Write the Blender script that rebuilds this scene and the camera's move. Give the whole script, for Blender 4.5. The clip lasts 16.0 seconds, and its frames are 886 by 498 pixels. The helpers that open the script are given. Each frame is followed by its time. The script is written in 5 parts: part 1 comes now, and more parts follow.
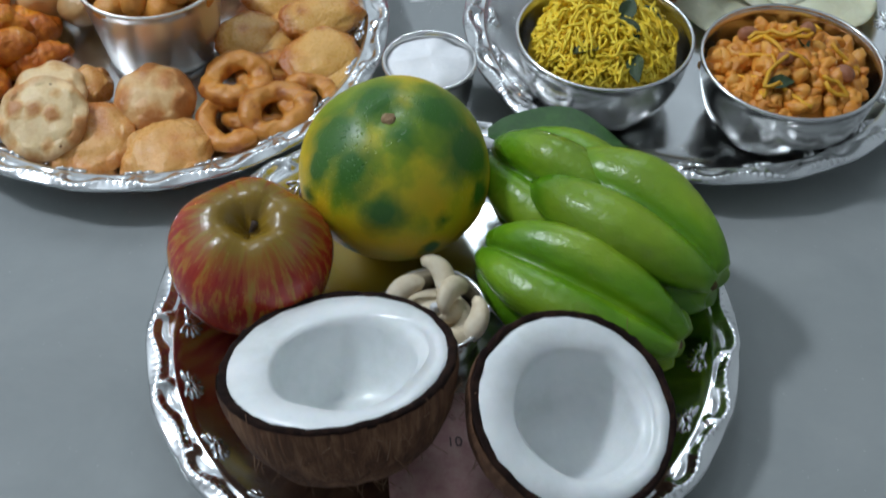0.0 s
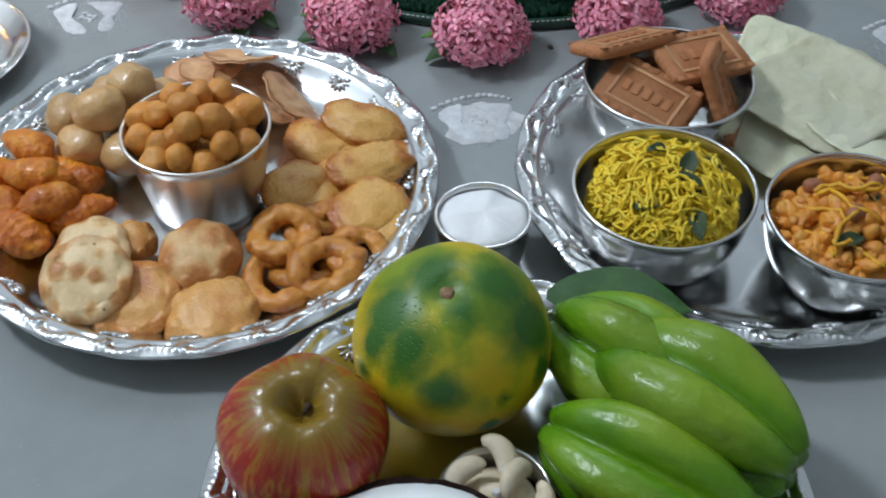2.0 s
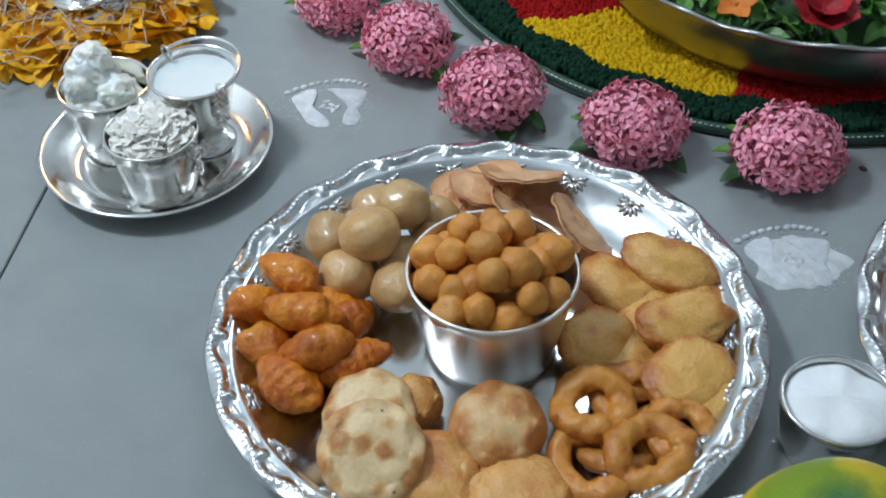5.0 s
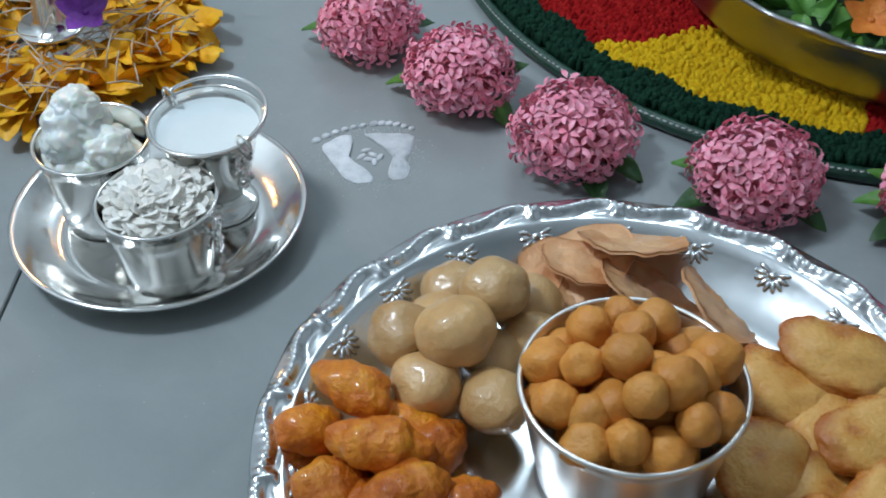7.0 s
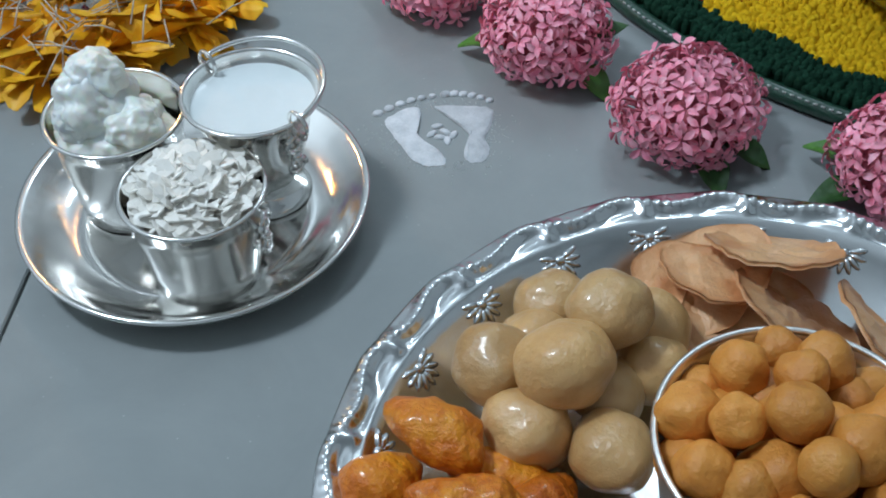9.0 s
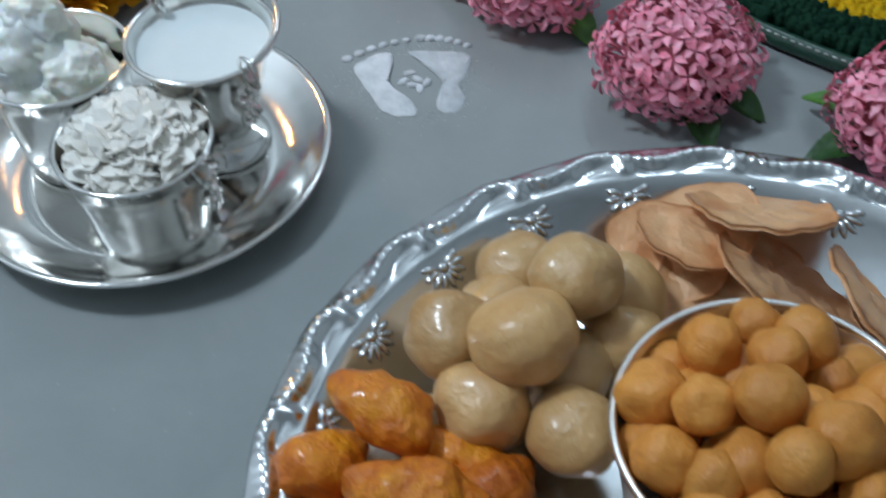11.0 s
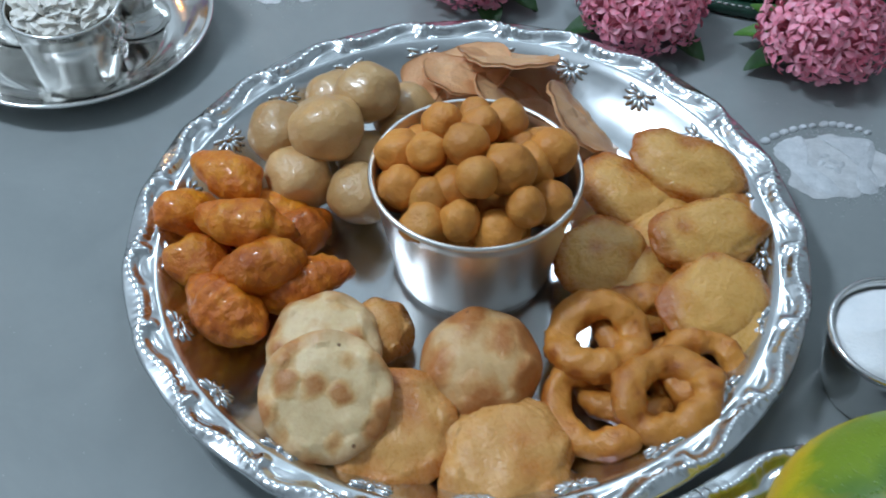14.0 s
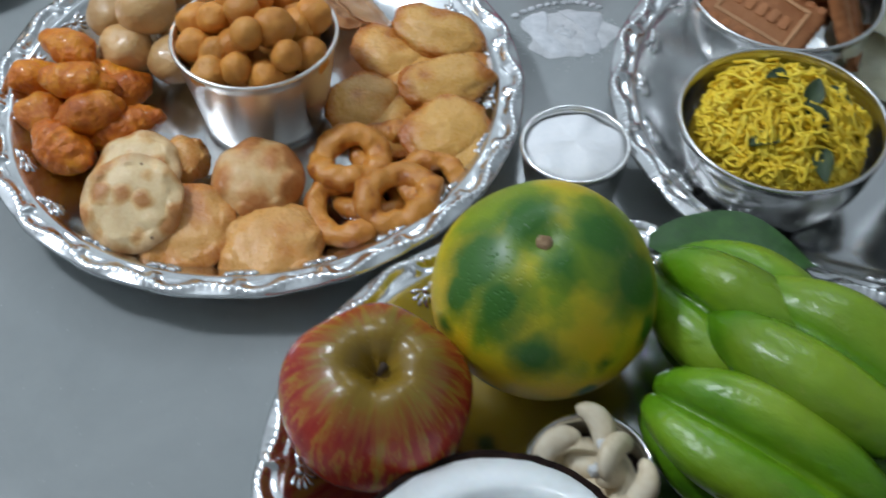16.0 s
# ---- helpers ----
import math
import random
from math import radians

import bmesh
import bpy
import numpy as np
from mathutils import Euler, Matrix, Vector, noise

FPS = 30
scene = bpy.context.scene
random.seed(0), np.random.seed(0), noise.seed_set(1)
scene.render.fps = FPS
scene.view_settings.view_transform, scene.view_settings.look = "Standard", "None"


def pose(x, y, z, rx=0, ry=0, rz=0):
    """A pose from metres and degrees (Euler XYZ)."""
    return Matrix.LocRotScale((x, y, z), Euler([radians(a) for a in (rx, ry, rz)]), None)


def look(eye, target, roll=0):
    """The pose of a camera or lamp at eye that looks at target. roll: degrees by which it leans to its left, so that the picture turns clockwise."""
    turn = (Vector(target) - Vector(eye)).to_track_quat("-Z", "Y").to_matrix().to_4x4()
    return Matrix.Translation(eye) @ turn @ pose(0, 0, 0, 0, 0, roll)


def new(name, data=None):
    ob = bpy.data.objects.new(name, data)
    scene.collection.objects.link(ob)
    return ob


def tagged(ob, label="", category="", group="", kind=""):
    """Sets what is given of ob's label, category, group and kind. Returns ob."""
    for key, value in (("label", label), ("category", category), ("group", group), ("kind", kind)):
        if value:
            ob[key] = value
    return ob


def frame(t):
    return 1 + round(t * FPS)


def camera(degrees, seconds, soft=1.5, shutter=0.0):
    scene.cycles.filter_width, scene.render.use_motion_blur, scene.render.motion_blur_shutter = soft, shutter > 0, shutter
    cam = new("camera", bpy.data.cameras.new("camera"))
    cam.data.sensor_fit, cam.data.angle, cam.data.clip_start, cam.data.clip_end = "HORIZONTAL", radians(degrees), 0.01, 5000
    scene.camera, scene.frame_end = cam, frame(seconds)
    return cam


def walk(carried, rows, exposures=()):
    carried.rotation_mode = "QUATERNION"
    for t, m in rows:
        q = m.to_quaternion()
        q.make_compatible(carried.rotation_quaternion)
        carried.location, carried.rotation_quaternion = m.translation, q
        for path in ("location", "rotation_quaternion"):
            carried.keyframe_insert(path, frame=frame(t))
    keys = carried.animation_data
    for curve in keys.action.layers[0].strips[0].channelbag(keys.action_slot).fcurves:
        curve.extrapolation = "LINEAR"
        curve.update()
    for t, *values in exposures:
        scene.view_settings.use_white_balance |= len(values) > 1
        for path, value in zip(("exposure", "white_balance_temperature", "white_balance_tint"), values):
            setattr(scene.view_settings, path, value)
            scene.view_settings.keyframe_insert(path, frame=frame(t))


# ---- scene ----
cam = camera(41.4, 16.0, soft=1.8, shutter=0.5)
PATH = [
    (0, (0.005, -0.013, 0.471), (0.01, 1.317, -1.023), 0.9),
    (0.5, (0.004, 0.008, 0.473), (0.002, 1.366, -0.995), 0.4),
    (1, (0.004, 0.019, 0.478), (-0.025, 1.411, -0.958), -0.7),
    (1.5, (0.001, 0.024, 0.478), (-0.025, 1.439, -0.935), -0.7),
    (2, (-0.013, 0.039, 0.486), (-0.049, 1.459, -0.922), -0.6),
    (2.5, (-0.033, 0.055, 0.484), (-0.09, 1.471, -0.928), -0.1),
    (3, (-0.056, 0.065, 0.48), (-0.144, 1.471, -0.94), -0.2),
    (3.5, (-0.081, 0.079, 0.487), (-0.222, 1.483, -0.931), -1.0),
    (4, (-0.102, 0.096, 0.493), (-0.282, 1.519, -0.901), -1.4),
    (4.2, (-0.112, 0.107, 0.491), (-0.299, 1.526, -0.906), -1.6),
    (6.3, (-0.196, 0.243, 0.421), (-0.326, 1.689, -0.955), -0.7),
    (6.5, (-0.208, 0.254, 0.411), (-0.327, 1.704, -0.961), -0.5),
    (7, (-0.221, 0.283, 0.397), (-0.319, 1.729, -0.981), -0.9),
    (7.5, (-0.234, 0.305, 0.38), (-0.336, 1.744, -1.006), -1.1),
    (8, (-0.24, 0.321, 0.373), (-0.348, 1.75, -1.022), -0.9),
    (8.5, (-0.251, 0.343, 0.358), (-0.387, 1.76, -1.047), -1.3),
    (8.7, (-0.255, 0.352, 0.352), (-0.383, 1.757, -1.066), -1.1),
    (10.8, (-0.237, 0.401, 0.333), (-0.431, 1.697, -1.177), -3.3),
    (11, (-0.233, 0.393, 0.326), (-0.407, 1.701, -1.177), -2.4),
    (11.2, (-0.226, 0.385, 0.321), (-0.386, 1.698, -1.18), -1.5),
    (11.5, (-0.217, 0.379, 0.329), (-0.383, 1.65, -1.206), -2.4),
    (12, (-0.206, 0.351, 0.332), (-0.351, 1.621, -1.206), -1.4),
    (12.5, (-0.194, 0.327, 0.344), (-0.328, 1.596, -1.197), -0.3),
    (13, (-0.187, 0.301, 0.361), (-0.31, 1.569, -1.181), 0.3),
    (13.5, (-0.168, 0.261, 0.38), (-0.295, 1.553, -1.141), 0.1),
    (14, (-0.152, 0.232, 0.393), (-0.273, 1.551, -1.106), 0.1),
    (14.5, (-0.138, 0.206, 0.41), (-0.249, 1.527, -1.088), 0.5),
    (15, (-0.113, 0.172, 0.423), (-0.23, 1.473, -1.092), 0.1),
    (15.5, (-0.075, 0.141, 0.437), (-0.187, 1.407, -1.107), -0.6),
    (16, (-0.041, 0.103, 0.453), (-0.127, 1.378, -1.086), -0.5),
]
EXPOSURES = [(0, 0.17, 6400, 14), (2.0, 0.15, 6350, 14), (4.0, 0.12, 6250, 12), (6.5, -0.02, 6030, 9), (8.5, -0.10, 5980, 9), (11.0, -0.23, 5950, 9), (12.0, -0.20, 5900, 9), (13.5, -0.10, 5750, 9), (14.5, 0.04, 6000, 10), (16, 0.13, 6350, 14)]
walk(cam, [(t, look(eye, target, roll)) for t, eye, target, roll in PATH], EXPOSURES)

# ---- world and lamps ----
world = bpy.data.worlds.new("world")
scene.world = world
world.use_nodes = True
world.node_tree.nodes["Background"].inputs[0].default_value = (0.8, 0.9, 1.0, 1)
world.node_tree.nodes["Background"].inputs[1].default_value = 0.05


def bulb(name, at, radius, watts, colour):
    data = bpy.data.lights.new(name, "POINT")
    data.shadow_soft_size, data.energy, data.color = radius, watts, colour
    ob = new(name, data)
    ob.matrix_world = pose(*at)
    return ob


bulb("wall_lamp_side", (-1.05, 0.76, 1.42), 0.12, 57, (0.82, 0.925, 1.0))
bulb("wall_lamp_back", (0.05, 2.05, 1.75), 0.18, 17, (0.78, 0.92, 1.0))
bulb("oil_lamp_flame", (-0.484, 0.850, 0.128), 0.006, 0.22, (1.0, 0.42, 0.12))


# ---- materials ----
class Nodes:
    def __init__(self, name):
        self.m = bpy.data.materials.new(name)
        self.m.use_nodes = True
        self.t = self.m.node_tree
        self.b = self.t.nodes["Principled BSDF"]
        tc = self.t.nodes.new("ShaderNodeTexCoord")
        info = self.t.nodes.new("ShaderNodeObjectInfo")
        self.rand = info.outputs["Random"]
        add = self.t.nodes.new("ShaderNodeVectorMath")
        add.operation = "MULTIPLY_ADD"
        self.t.links.new(info.outputs["Random"], add.inputs[0])
        add.inputs[1].default_value = (3.1, 1.7, 2.3)
        self.t.links.new(tc.outputs["Object"], add.inputs[2])
        self.at = add.outputs[0]
        self.box = tc.outputs["Generated"]
        self.obj = tc.outputs["Object"]

    def link(self, a, b):
        self.t.links.new(a, b)

    def noise(self, scale, detail=3, rough=0.55, at=None, distort=0.0):
        n = self.t.nodes.new("ShaderNodeTexNoise")
        n.inputs["Scale"].default_value = scale
        n.inputs["Detail"].default_value = detail
        n.inputs["Roughness"].default_value = rough
        n.inputs["Distortion"].default_value = distort
        self.link(at or self.at, n.inputs["Vector"])
        return n.outputs["Fac"]

    def voronoi(self, scale, feature="F1", at=None):
        n = self.t.nodes.new("ShaderNodeTexVoronoi")
        n.feature = feature
        n.inputs["Scale"].default_value = scale
        self.link(at or self.at, n.inputs["Vector"])
        return n.outputs["Distance"]

    def stretch(self, sx, sy, sz):
        n = self.t.nodes.new("ShaderNodeMapping")
        n.inputs["Scale"].default_value = (sx, sy, sz)
        self.link(self.at, n.inputs["Vector"])
        return n.outputs[0]

    def ramp(self, fac, stops):
        n = self.t.nodes.new("ShaderNodeValToRGB")
        e = n.color_ramp.elements
        while len(e) < len(stops):
            e.new(0.5)
        for el, (p, c) in zip(e, stops):
            el.position = p
            el.color = (*c, 1) if len(c) == 3 else c
        self.link(fac, n.inputs[0])
        return n.outputs[0]

    def mix(self, fac, a, b, kind="MIX"):
        n = self.t.nodes.new("ShaderNodeMix")
        n.data_type, n.blend_type = "RGBA", kind
        for slot, v in ((0, fac), (6, a), (7, b)):
            if isinstance(v, (int, float)):
                n.inputs[slot].default_value = v
            elif isinstance(v, tuple):
                n.inputs[slot].default_value = (*v, 1)
            else:
                self.link(v, n.inputs[slot])
        return n.outputs[2]

    def sep(self, axis):
        n = self.t.nodes.new("ShaderNodeSeparateXYZ")
        self.link(self.obj, n.inputs[0])
        return n.outputs[axis]

    def math(self, op, a, b=0.0):
        n = self.t.nodes.new("ShaderNodeMath")
        n.operation = op
        for slot, v in ((0, a), (1, b)):
            if isinstance(v, (int, float)):
                n.inputs[slot].default_value = v
            else:
                self.link(v, n.inputs[slot])
        return n.outputs[0]

    def rim(self):
        """0 in the middle of the thing's plan, 1 at its outline."""
        n = self.t.nodes.new("ShaderNodeVectorMath")
        n.operation = "MULTIPLY_ADD"
        self.link(self.box, n.inputs[0])
        n.inputs[1].default_value, n.inputs[2].default_value = (2, 2, 0), (-1, -1, 0)
        l = self.t.nodes.new("ShaderNodeVectorMath")
        l.operation = "LENGTH"
        self.link(n.outputs[0], l.inputs[0])
        return l.outputs["Value"]

    def bump(self, height, distance, strength=1.0):
        n = self.t.nodes.new("ShaderNodeBump")
        n.inputs["Strength"].default_value = strength
        n.inputs["Distance"].default_value = distance
        self.link(height, n.inputs["Height"])
        self.link(n.outputs[0], self.b.inputs["Normal"])

    def done(self, colour, rough, metal=0.0, spec=0.5, sss=0.0, coat=0.0):
        b = self.b
        for key, v in (("Base Color", colour), ("Roughness", rough)):
            if isinstance(v, tuple):
                b.inputs[key].default_value = (*v, 1)
            elif isinstance(v, (int, float)):
                b.inputs[key].default_value = v
            else:
                self.link(v, b.inputs[key])
        b.inputs["Metallic"].default_value = metal
        b.inputs["Specular IOR Level"].default_value = spec
        if sss:
            b.inputs["Subsurface Weight"].default_value = sss
            b.inputs["Subsurface Radius"].default_value = (1.0, 0.6, 0.35)
            b.inputs["Subsurface Scale"].default_value = 0.004
        if coat:
            b.inputs["Coat Weight"].default_value = coat
            b.inputs["Coat Roughness"].default_value = 0.12
        return self.m


def varied(name, dark, mid, light, scale, rough=0.5, bump=0.0005, bump_scale=None, spec=0.5, sss=0.0, coat=0.0):
    n = Nodes(name)
    big, fine = n.noise(scale, 3), n.noise(scale * 5, 4, 0.6)
    f = n.math("ADD", n.math("MULTIPLY", big, 0.7), n.math("MULTIPLY", fine, 0.3))
    col = n.ramp(f, [(0.3, dark), (0.5, mid), (0.68, light)])
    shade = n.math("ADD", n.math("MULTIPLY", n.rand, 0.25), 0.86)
    col = n.mix(1.0, col, shade, "MULTIPLY")
    n.bump(n.noise(bump_scale or scale * 6, 4, 0.6), bump)
    r = n.math("ADD", n.math("MULTIPLY", fine, 0.25), rough - 0.12)
    return n.done(col, r, 0.0, spec, sss, coat)


def metal(name, colour, rough, smear=300.0, dent=0.0004, dent_scale=40.0):
    n = Nodes(name)
    smudge = n.noise(45, 4, 0.65)
    fine = n.noise(smear, 2, 0.5, n.stretch(1, 1, 0.08))
    r = n.math("ADD", n.math("MULTIPLY", smudge, 0.16), rough - 0.06)
    col = n.mix(smudge, tuple(c * 0.86 for c in colour), colour)
    h = n.math("ADD", n.noise(dent_scale, 2), n.math("MULTIPLY", fine, 0.04))
    n.bump(h, dent)
    return n.done(col, r, 1.0)


STEEL = metal("brushed_steel", (0.70, 0.70, 0.69), 0.16)
BRIGHT = metal("polished_steel", (0.72, 0.72, 0.71), 0.18, dent=0.0004, dent_scale=25)
SILVER = metal("warm_silver", (0.94, 0.93, 0.90), 0.13, dent=0.0003, dent_scale=60)
SATIN = metal("satin_steel", (0.86, 0.835, 0.80), 0.33)
DULL = metal("dull_steel", (0.50, 0.50, 0.49), 0.30, dent=0.0006, dent_scale=30)
TRAY = metal("embossed_tray_metal", (0.77, 0.785, 0.79), 0.17, dent=0.00035, dent_scale=45)


def floor_material():
    n = Nodes("grey_vitrified_tile")
    big, mid, fine = n.noise(2.2, 4, 0.6, None, 0.6), n.noise(14, 5, 0.65, None, 0.4), n.noise(320, 2)
    f = n.math("ADD", n.math("MULTIPLY", big, 0.5), n.math("MULTIPLY", mid, 0.5))
    col = n.ramp(f, [(0.3, (0.243, 0.262, 0.262)), (0.5, (0.289, 0.310, 0.308)), (0.7, (0.337, 0.356, 0.35))])
    smear = n.ramp(n.noise(30, 5, 0.7, None, 1.2), [(0.66, (0, 0, 0)), (0.74, (1, 1, 1))])
    col = n.mix(n.math("MULTIPLY", smear, 0.12), col, (0.21, 0.21, 0.22))
    speck = n.ramp(n.voronoi(130), [(0.03, (1, 1, 1)), (0.07, (0, 0, 0))])
    col = n.mix(n.math("MULTIPLY", speck, 0.3), col, (0.6, 0.6, 0.6))
    n.bump(mid, 0.0003, 0.5)
    return n.done(col, n.math("ADD", n.math("MULTIPLY", mid, 0.14), 0.10), 0.0, 0.45)


FLOOR = floor_material()
GROUT = varied("dark_grout", (0.13, 0.13, 0.13), (0.17, 0.17, 0.17), (0.21, 0.21, 0.20), 60, 0.9)
WALL = varied("wall_paint", (0.52, 0.53, 0.53), (0.58, 0.59, 0.59), (0.63, 0.64, 0.63), 3, 0.8)


# ---- building helpers ----
def finish(bm, name, material, smooth=True):
    me = bpy.data.meshes.new(name)
    bm.to_mesh(me)
    bm.free()
    if smooth:
        me.polygons.foreach_set("use_smooth", [True] * len(me.polygons))
    if material:
        me.materials.append(material)
    return me


def thing(name, at, label, category, group="", kind="", turn=0):
    ob = new(name)
    ob.empty_display_size = 0.02
    ob.matrix_world = pose(*at, 0, 0, turn)
    return tagged(ob, label, category, group, kind)


def part(name, bm, material, parent, label="", m=None, smooth=True):
    me = bm if isinstance(bm, bpy.types.Mesh) else finish(bm, name, material, smooth)
    ob = new(name, me)
    ob.parent = parent
    if m is not None:
        ob.matrix_local = m
    return tagged(ob, label)


def solo(name, bm, material, m, label, category, group="", kind="", smooth=True):
    me = bm if isinstance(bm, bpy.types.Mesh) else finish(bm, name, material, smooth)
    ob = new(name, me)
    ob.matrix_world = m
    return tagged(ob, label, category, group, kind)


def raw(name, verts, faces, material, smooth=True):
    me = bpy.data.meshes.new(name)
    me.from_pydata(verts, [], faces)
    me.polygons.foreach_set("use_smooth", [smooth] * len(me.polygons))
    if material:
        me.materials.append(material)
    return me


def lathe(profile, n=64, bend=None):
    """A turned shape from (radius, height) pairs; bend(angle, r, z, i) may shift each point."""
    bm = bmesh.new()
    rings = []
    for i, (r, z) in enumerate(profile):
        ring = []
        for k in range(n):
            a = 2 * math.pi * k / n
            rr, zz = bend(a, r, z, i) if bend else (r, z)
            ring.append(bm.verts.new((rr * math.cos(a), rr * math.sin(a), zz)))
        rings.append(ring)
    for lo, hi in zip(rings, rings[1:]):
        for k in range(n):
            bm.faces.new((lo[k], lo[(k + 1) % n], hi[(k + 1) % n], hi[k]))
    if profile[0][0] < 0.0021:
        bm.faces.new(rings[0])
    if profile[-1][0] < 0.0021:
        bm.faces.new(rings[-1])
    bmesh.ops.recalc_face_normals(bm, faces=bm.faces)
    return bm


def blob(size, amp=0.06, freq=1.6, seed=0, sub=4, fine=0.0, fine_freq=6.0):
    """A lumpy ellipsoid with half axes size."""
    bm = bmesh.new()
    bmesh.ops.create_icosphere(bm, subdivisions=sub, radius=1)
    off = Vector((seed * 3.7, seed * 1.9, seed * 5.1))
    for v in bm.verts:
        d = 1 + amp * noise.noise(v.co * freq + off)
        if fine:
            d += fine * noise.noise(v.co * fine_freq + off)
        v.co = Vector((v.co.x * size[0], v.co.y * size[1], v.co.z * size[2])) * d
    return bm


def sweep(path, radii, sides=8, closed=False):
    """Verts and faces of a tube along a list of points."""
    verts, faces = [], []
    path = [Vector(p) for p in path]
    n = len(path)
    up = Vector((0.13, 0.21, 0.97))
    for i, p in enumerate(path):
        a = path[(i - 1) % n] if closed or i else p
        b = path[(i + 1) % n] if closed or i < n - 1 else p
        d = (b - a).normalized()
        s = d.cross(up)
        if s.length < 1e-4:
            s = d.cross(Vector((1, 0, 0)))
        s.normalize()
        u = s.cross(d)
        r = radii[i] if isinstance(radii, (list, tuple)) else radii
        for k in range(sides):
            t = 2 * math.pi * k / sides
            verts.append(p + (s * math.cos(t) + u * math.sin(t)) * r)
    for i in range(n if closed else n - 1):
        j = (i + 1) % n
        for k in range(sides):
            l = (k + 1) % sides
            faces.append((i * sides + k, i * sides + l, j * sides + l, j * sides + k))
    if not closed:
        faces.append(tuple(range(sides))[::-1])
        faces.append(tuple((n - 1) * sides + k for k in range(sides)))
    return verts, faces


def tube(name, path, radii, material, sides=8, closed=False):
    v, f = sweep(path, radii, sides, closed)
    return raw(name, v, f, material)


def many_tubes(name, paths, radius, material, sides=5):
    verts, faces = [], []
    for p in paths:
        v, f = sweep(p, radius, sides)
        o = len(verts)
        verts += v
        faces += [tuple(i + o for i in q) for q in f]
    return raw(name, verts, faces, material)


def aim(at, normal, spin=0.0):
    """A pose whose z axis points along normal."""
    q = Vector(normal).normalized().to_track_quat("Z", "Y")
    return Matrix.Translation(at) @ q.to_matrix().to_4x4() @ pose(0, 0, 0, 0, 0, spin)


rng = random.Random(7)
uni = rng.uniform


# ---- the room ----
floor = tagged(new("floor"), "polished grey vitrified tile floor with thin dark joints", "floor", kind="structure")
bm = bmesh.new()
bmesh.ops.create_cube(bm, size=1)
for v in bm.verts:
    v.co = Vector((v.co.x * 3.9, v.co.y * 4.4, v.co.z * 0.05 - 0.0285))
part("grout_bed", bm, GROUT, floor, "dark grout under the tiles", pose(0, 0.4, 0), smooth=False)
TILE = 0.8
bm = bmesh.new()
bmesh.ops.create_cube(bm, size=1)
for v in bm.verts:
    v.co = Vector((v.co.x * (TILE - 0.0014), v.co.y * (TILE - 0.0014), v.co.z * 0.01 - 0.005))
bmesh.ops.bevel(bm, geom=[e for e in bm.edges if all(v.co.z > -0.001 for v in e.verts)], offset=0.0007, segments=1, affect="EDGES")
tile_mesh = finish(bm, "tile", FLOOR, False)
for i in range(-2, 3):
    for j in range(-3, 3):
        part("tile", tile_mesh, None, floor, m=pose(-0.453 + TILE * (i + 0.5), 0.14 + TILE * (j + 0.5), 0))


def wall(name, size, at, label):
    bm = bmesh.new()
    bmesh.ops.create_cube(bm, size=1)
    for v in bm.verts:
        v.co = Vector((v.co.x * size[0], v.co.y * size[1], v.co.z * size[2]))
    solo(name, bm, WALL, pose(*at), label, "ceiling" if name == "ceiling" else "wall", kind="structure", smooth=False)


wall("wall_west", (0.1, 4.4, 2.7), (-1.95, 0.4, 1.35), "plain pale painted wall of the room")
wall("wall_east", (0.1, 4.4, 2.7), (1.95, 0.4, 1.35), "plain pale painted wall of the room")
wall("wall_north", (3.8, 0.1, 2.7), (0, 2.6, 1.35), "plain pale painted wall of the room")
wall("wall_south", (3.8, 0.1, 2.7), (0, -1.8, 1.35), "plain pale painted wall of the room")
wall("ceiling", (3.8, 4.3, 0.1), (0, 0.4, 2.75), "plain white painted ceiling over the room")


# ---- embossed trays ----
LOBES = 21
R_TRAY = 0.1445


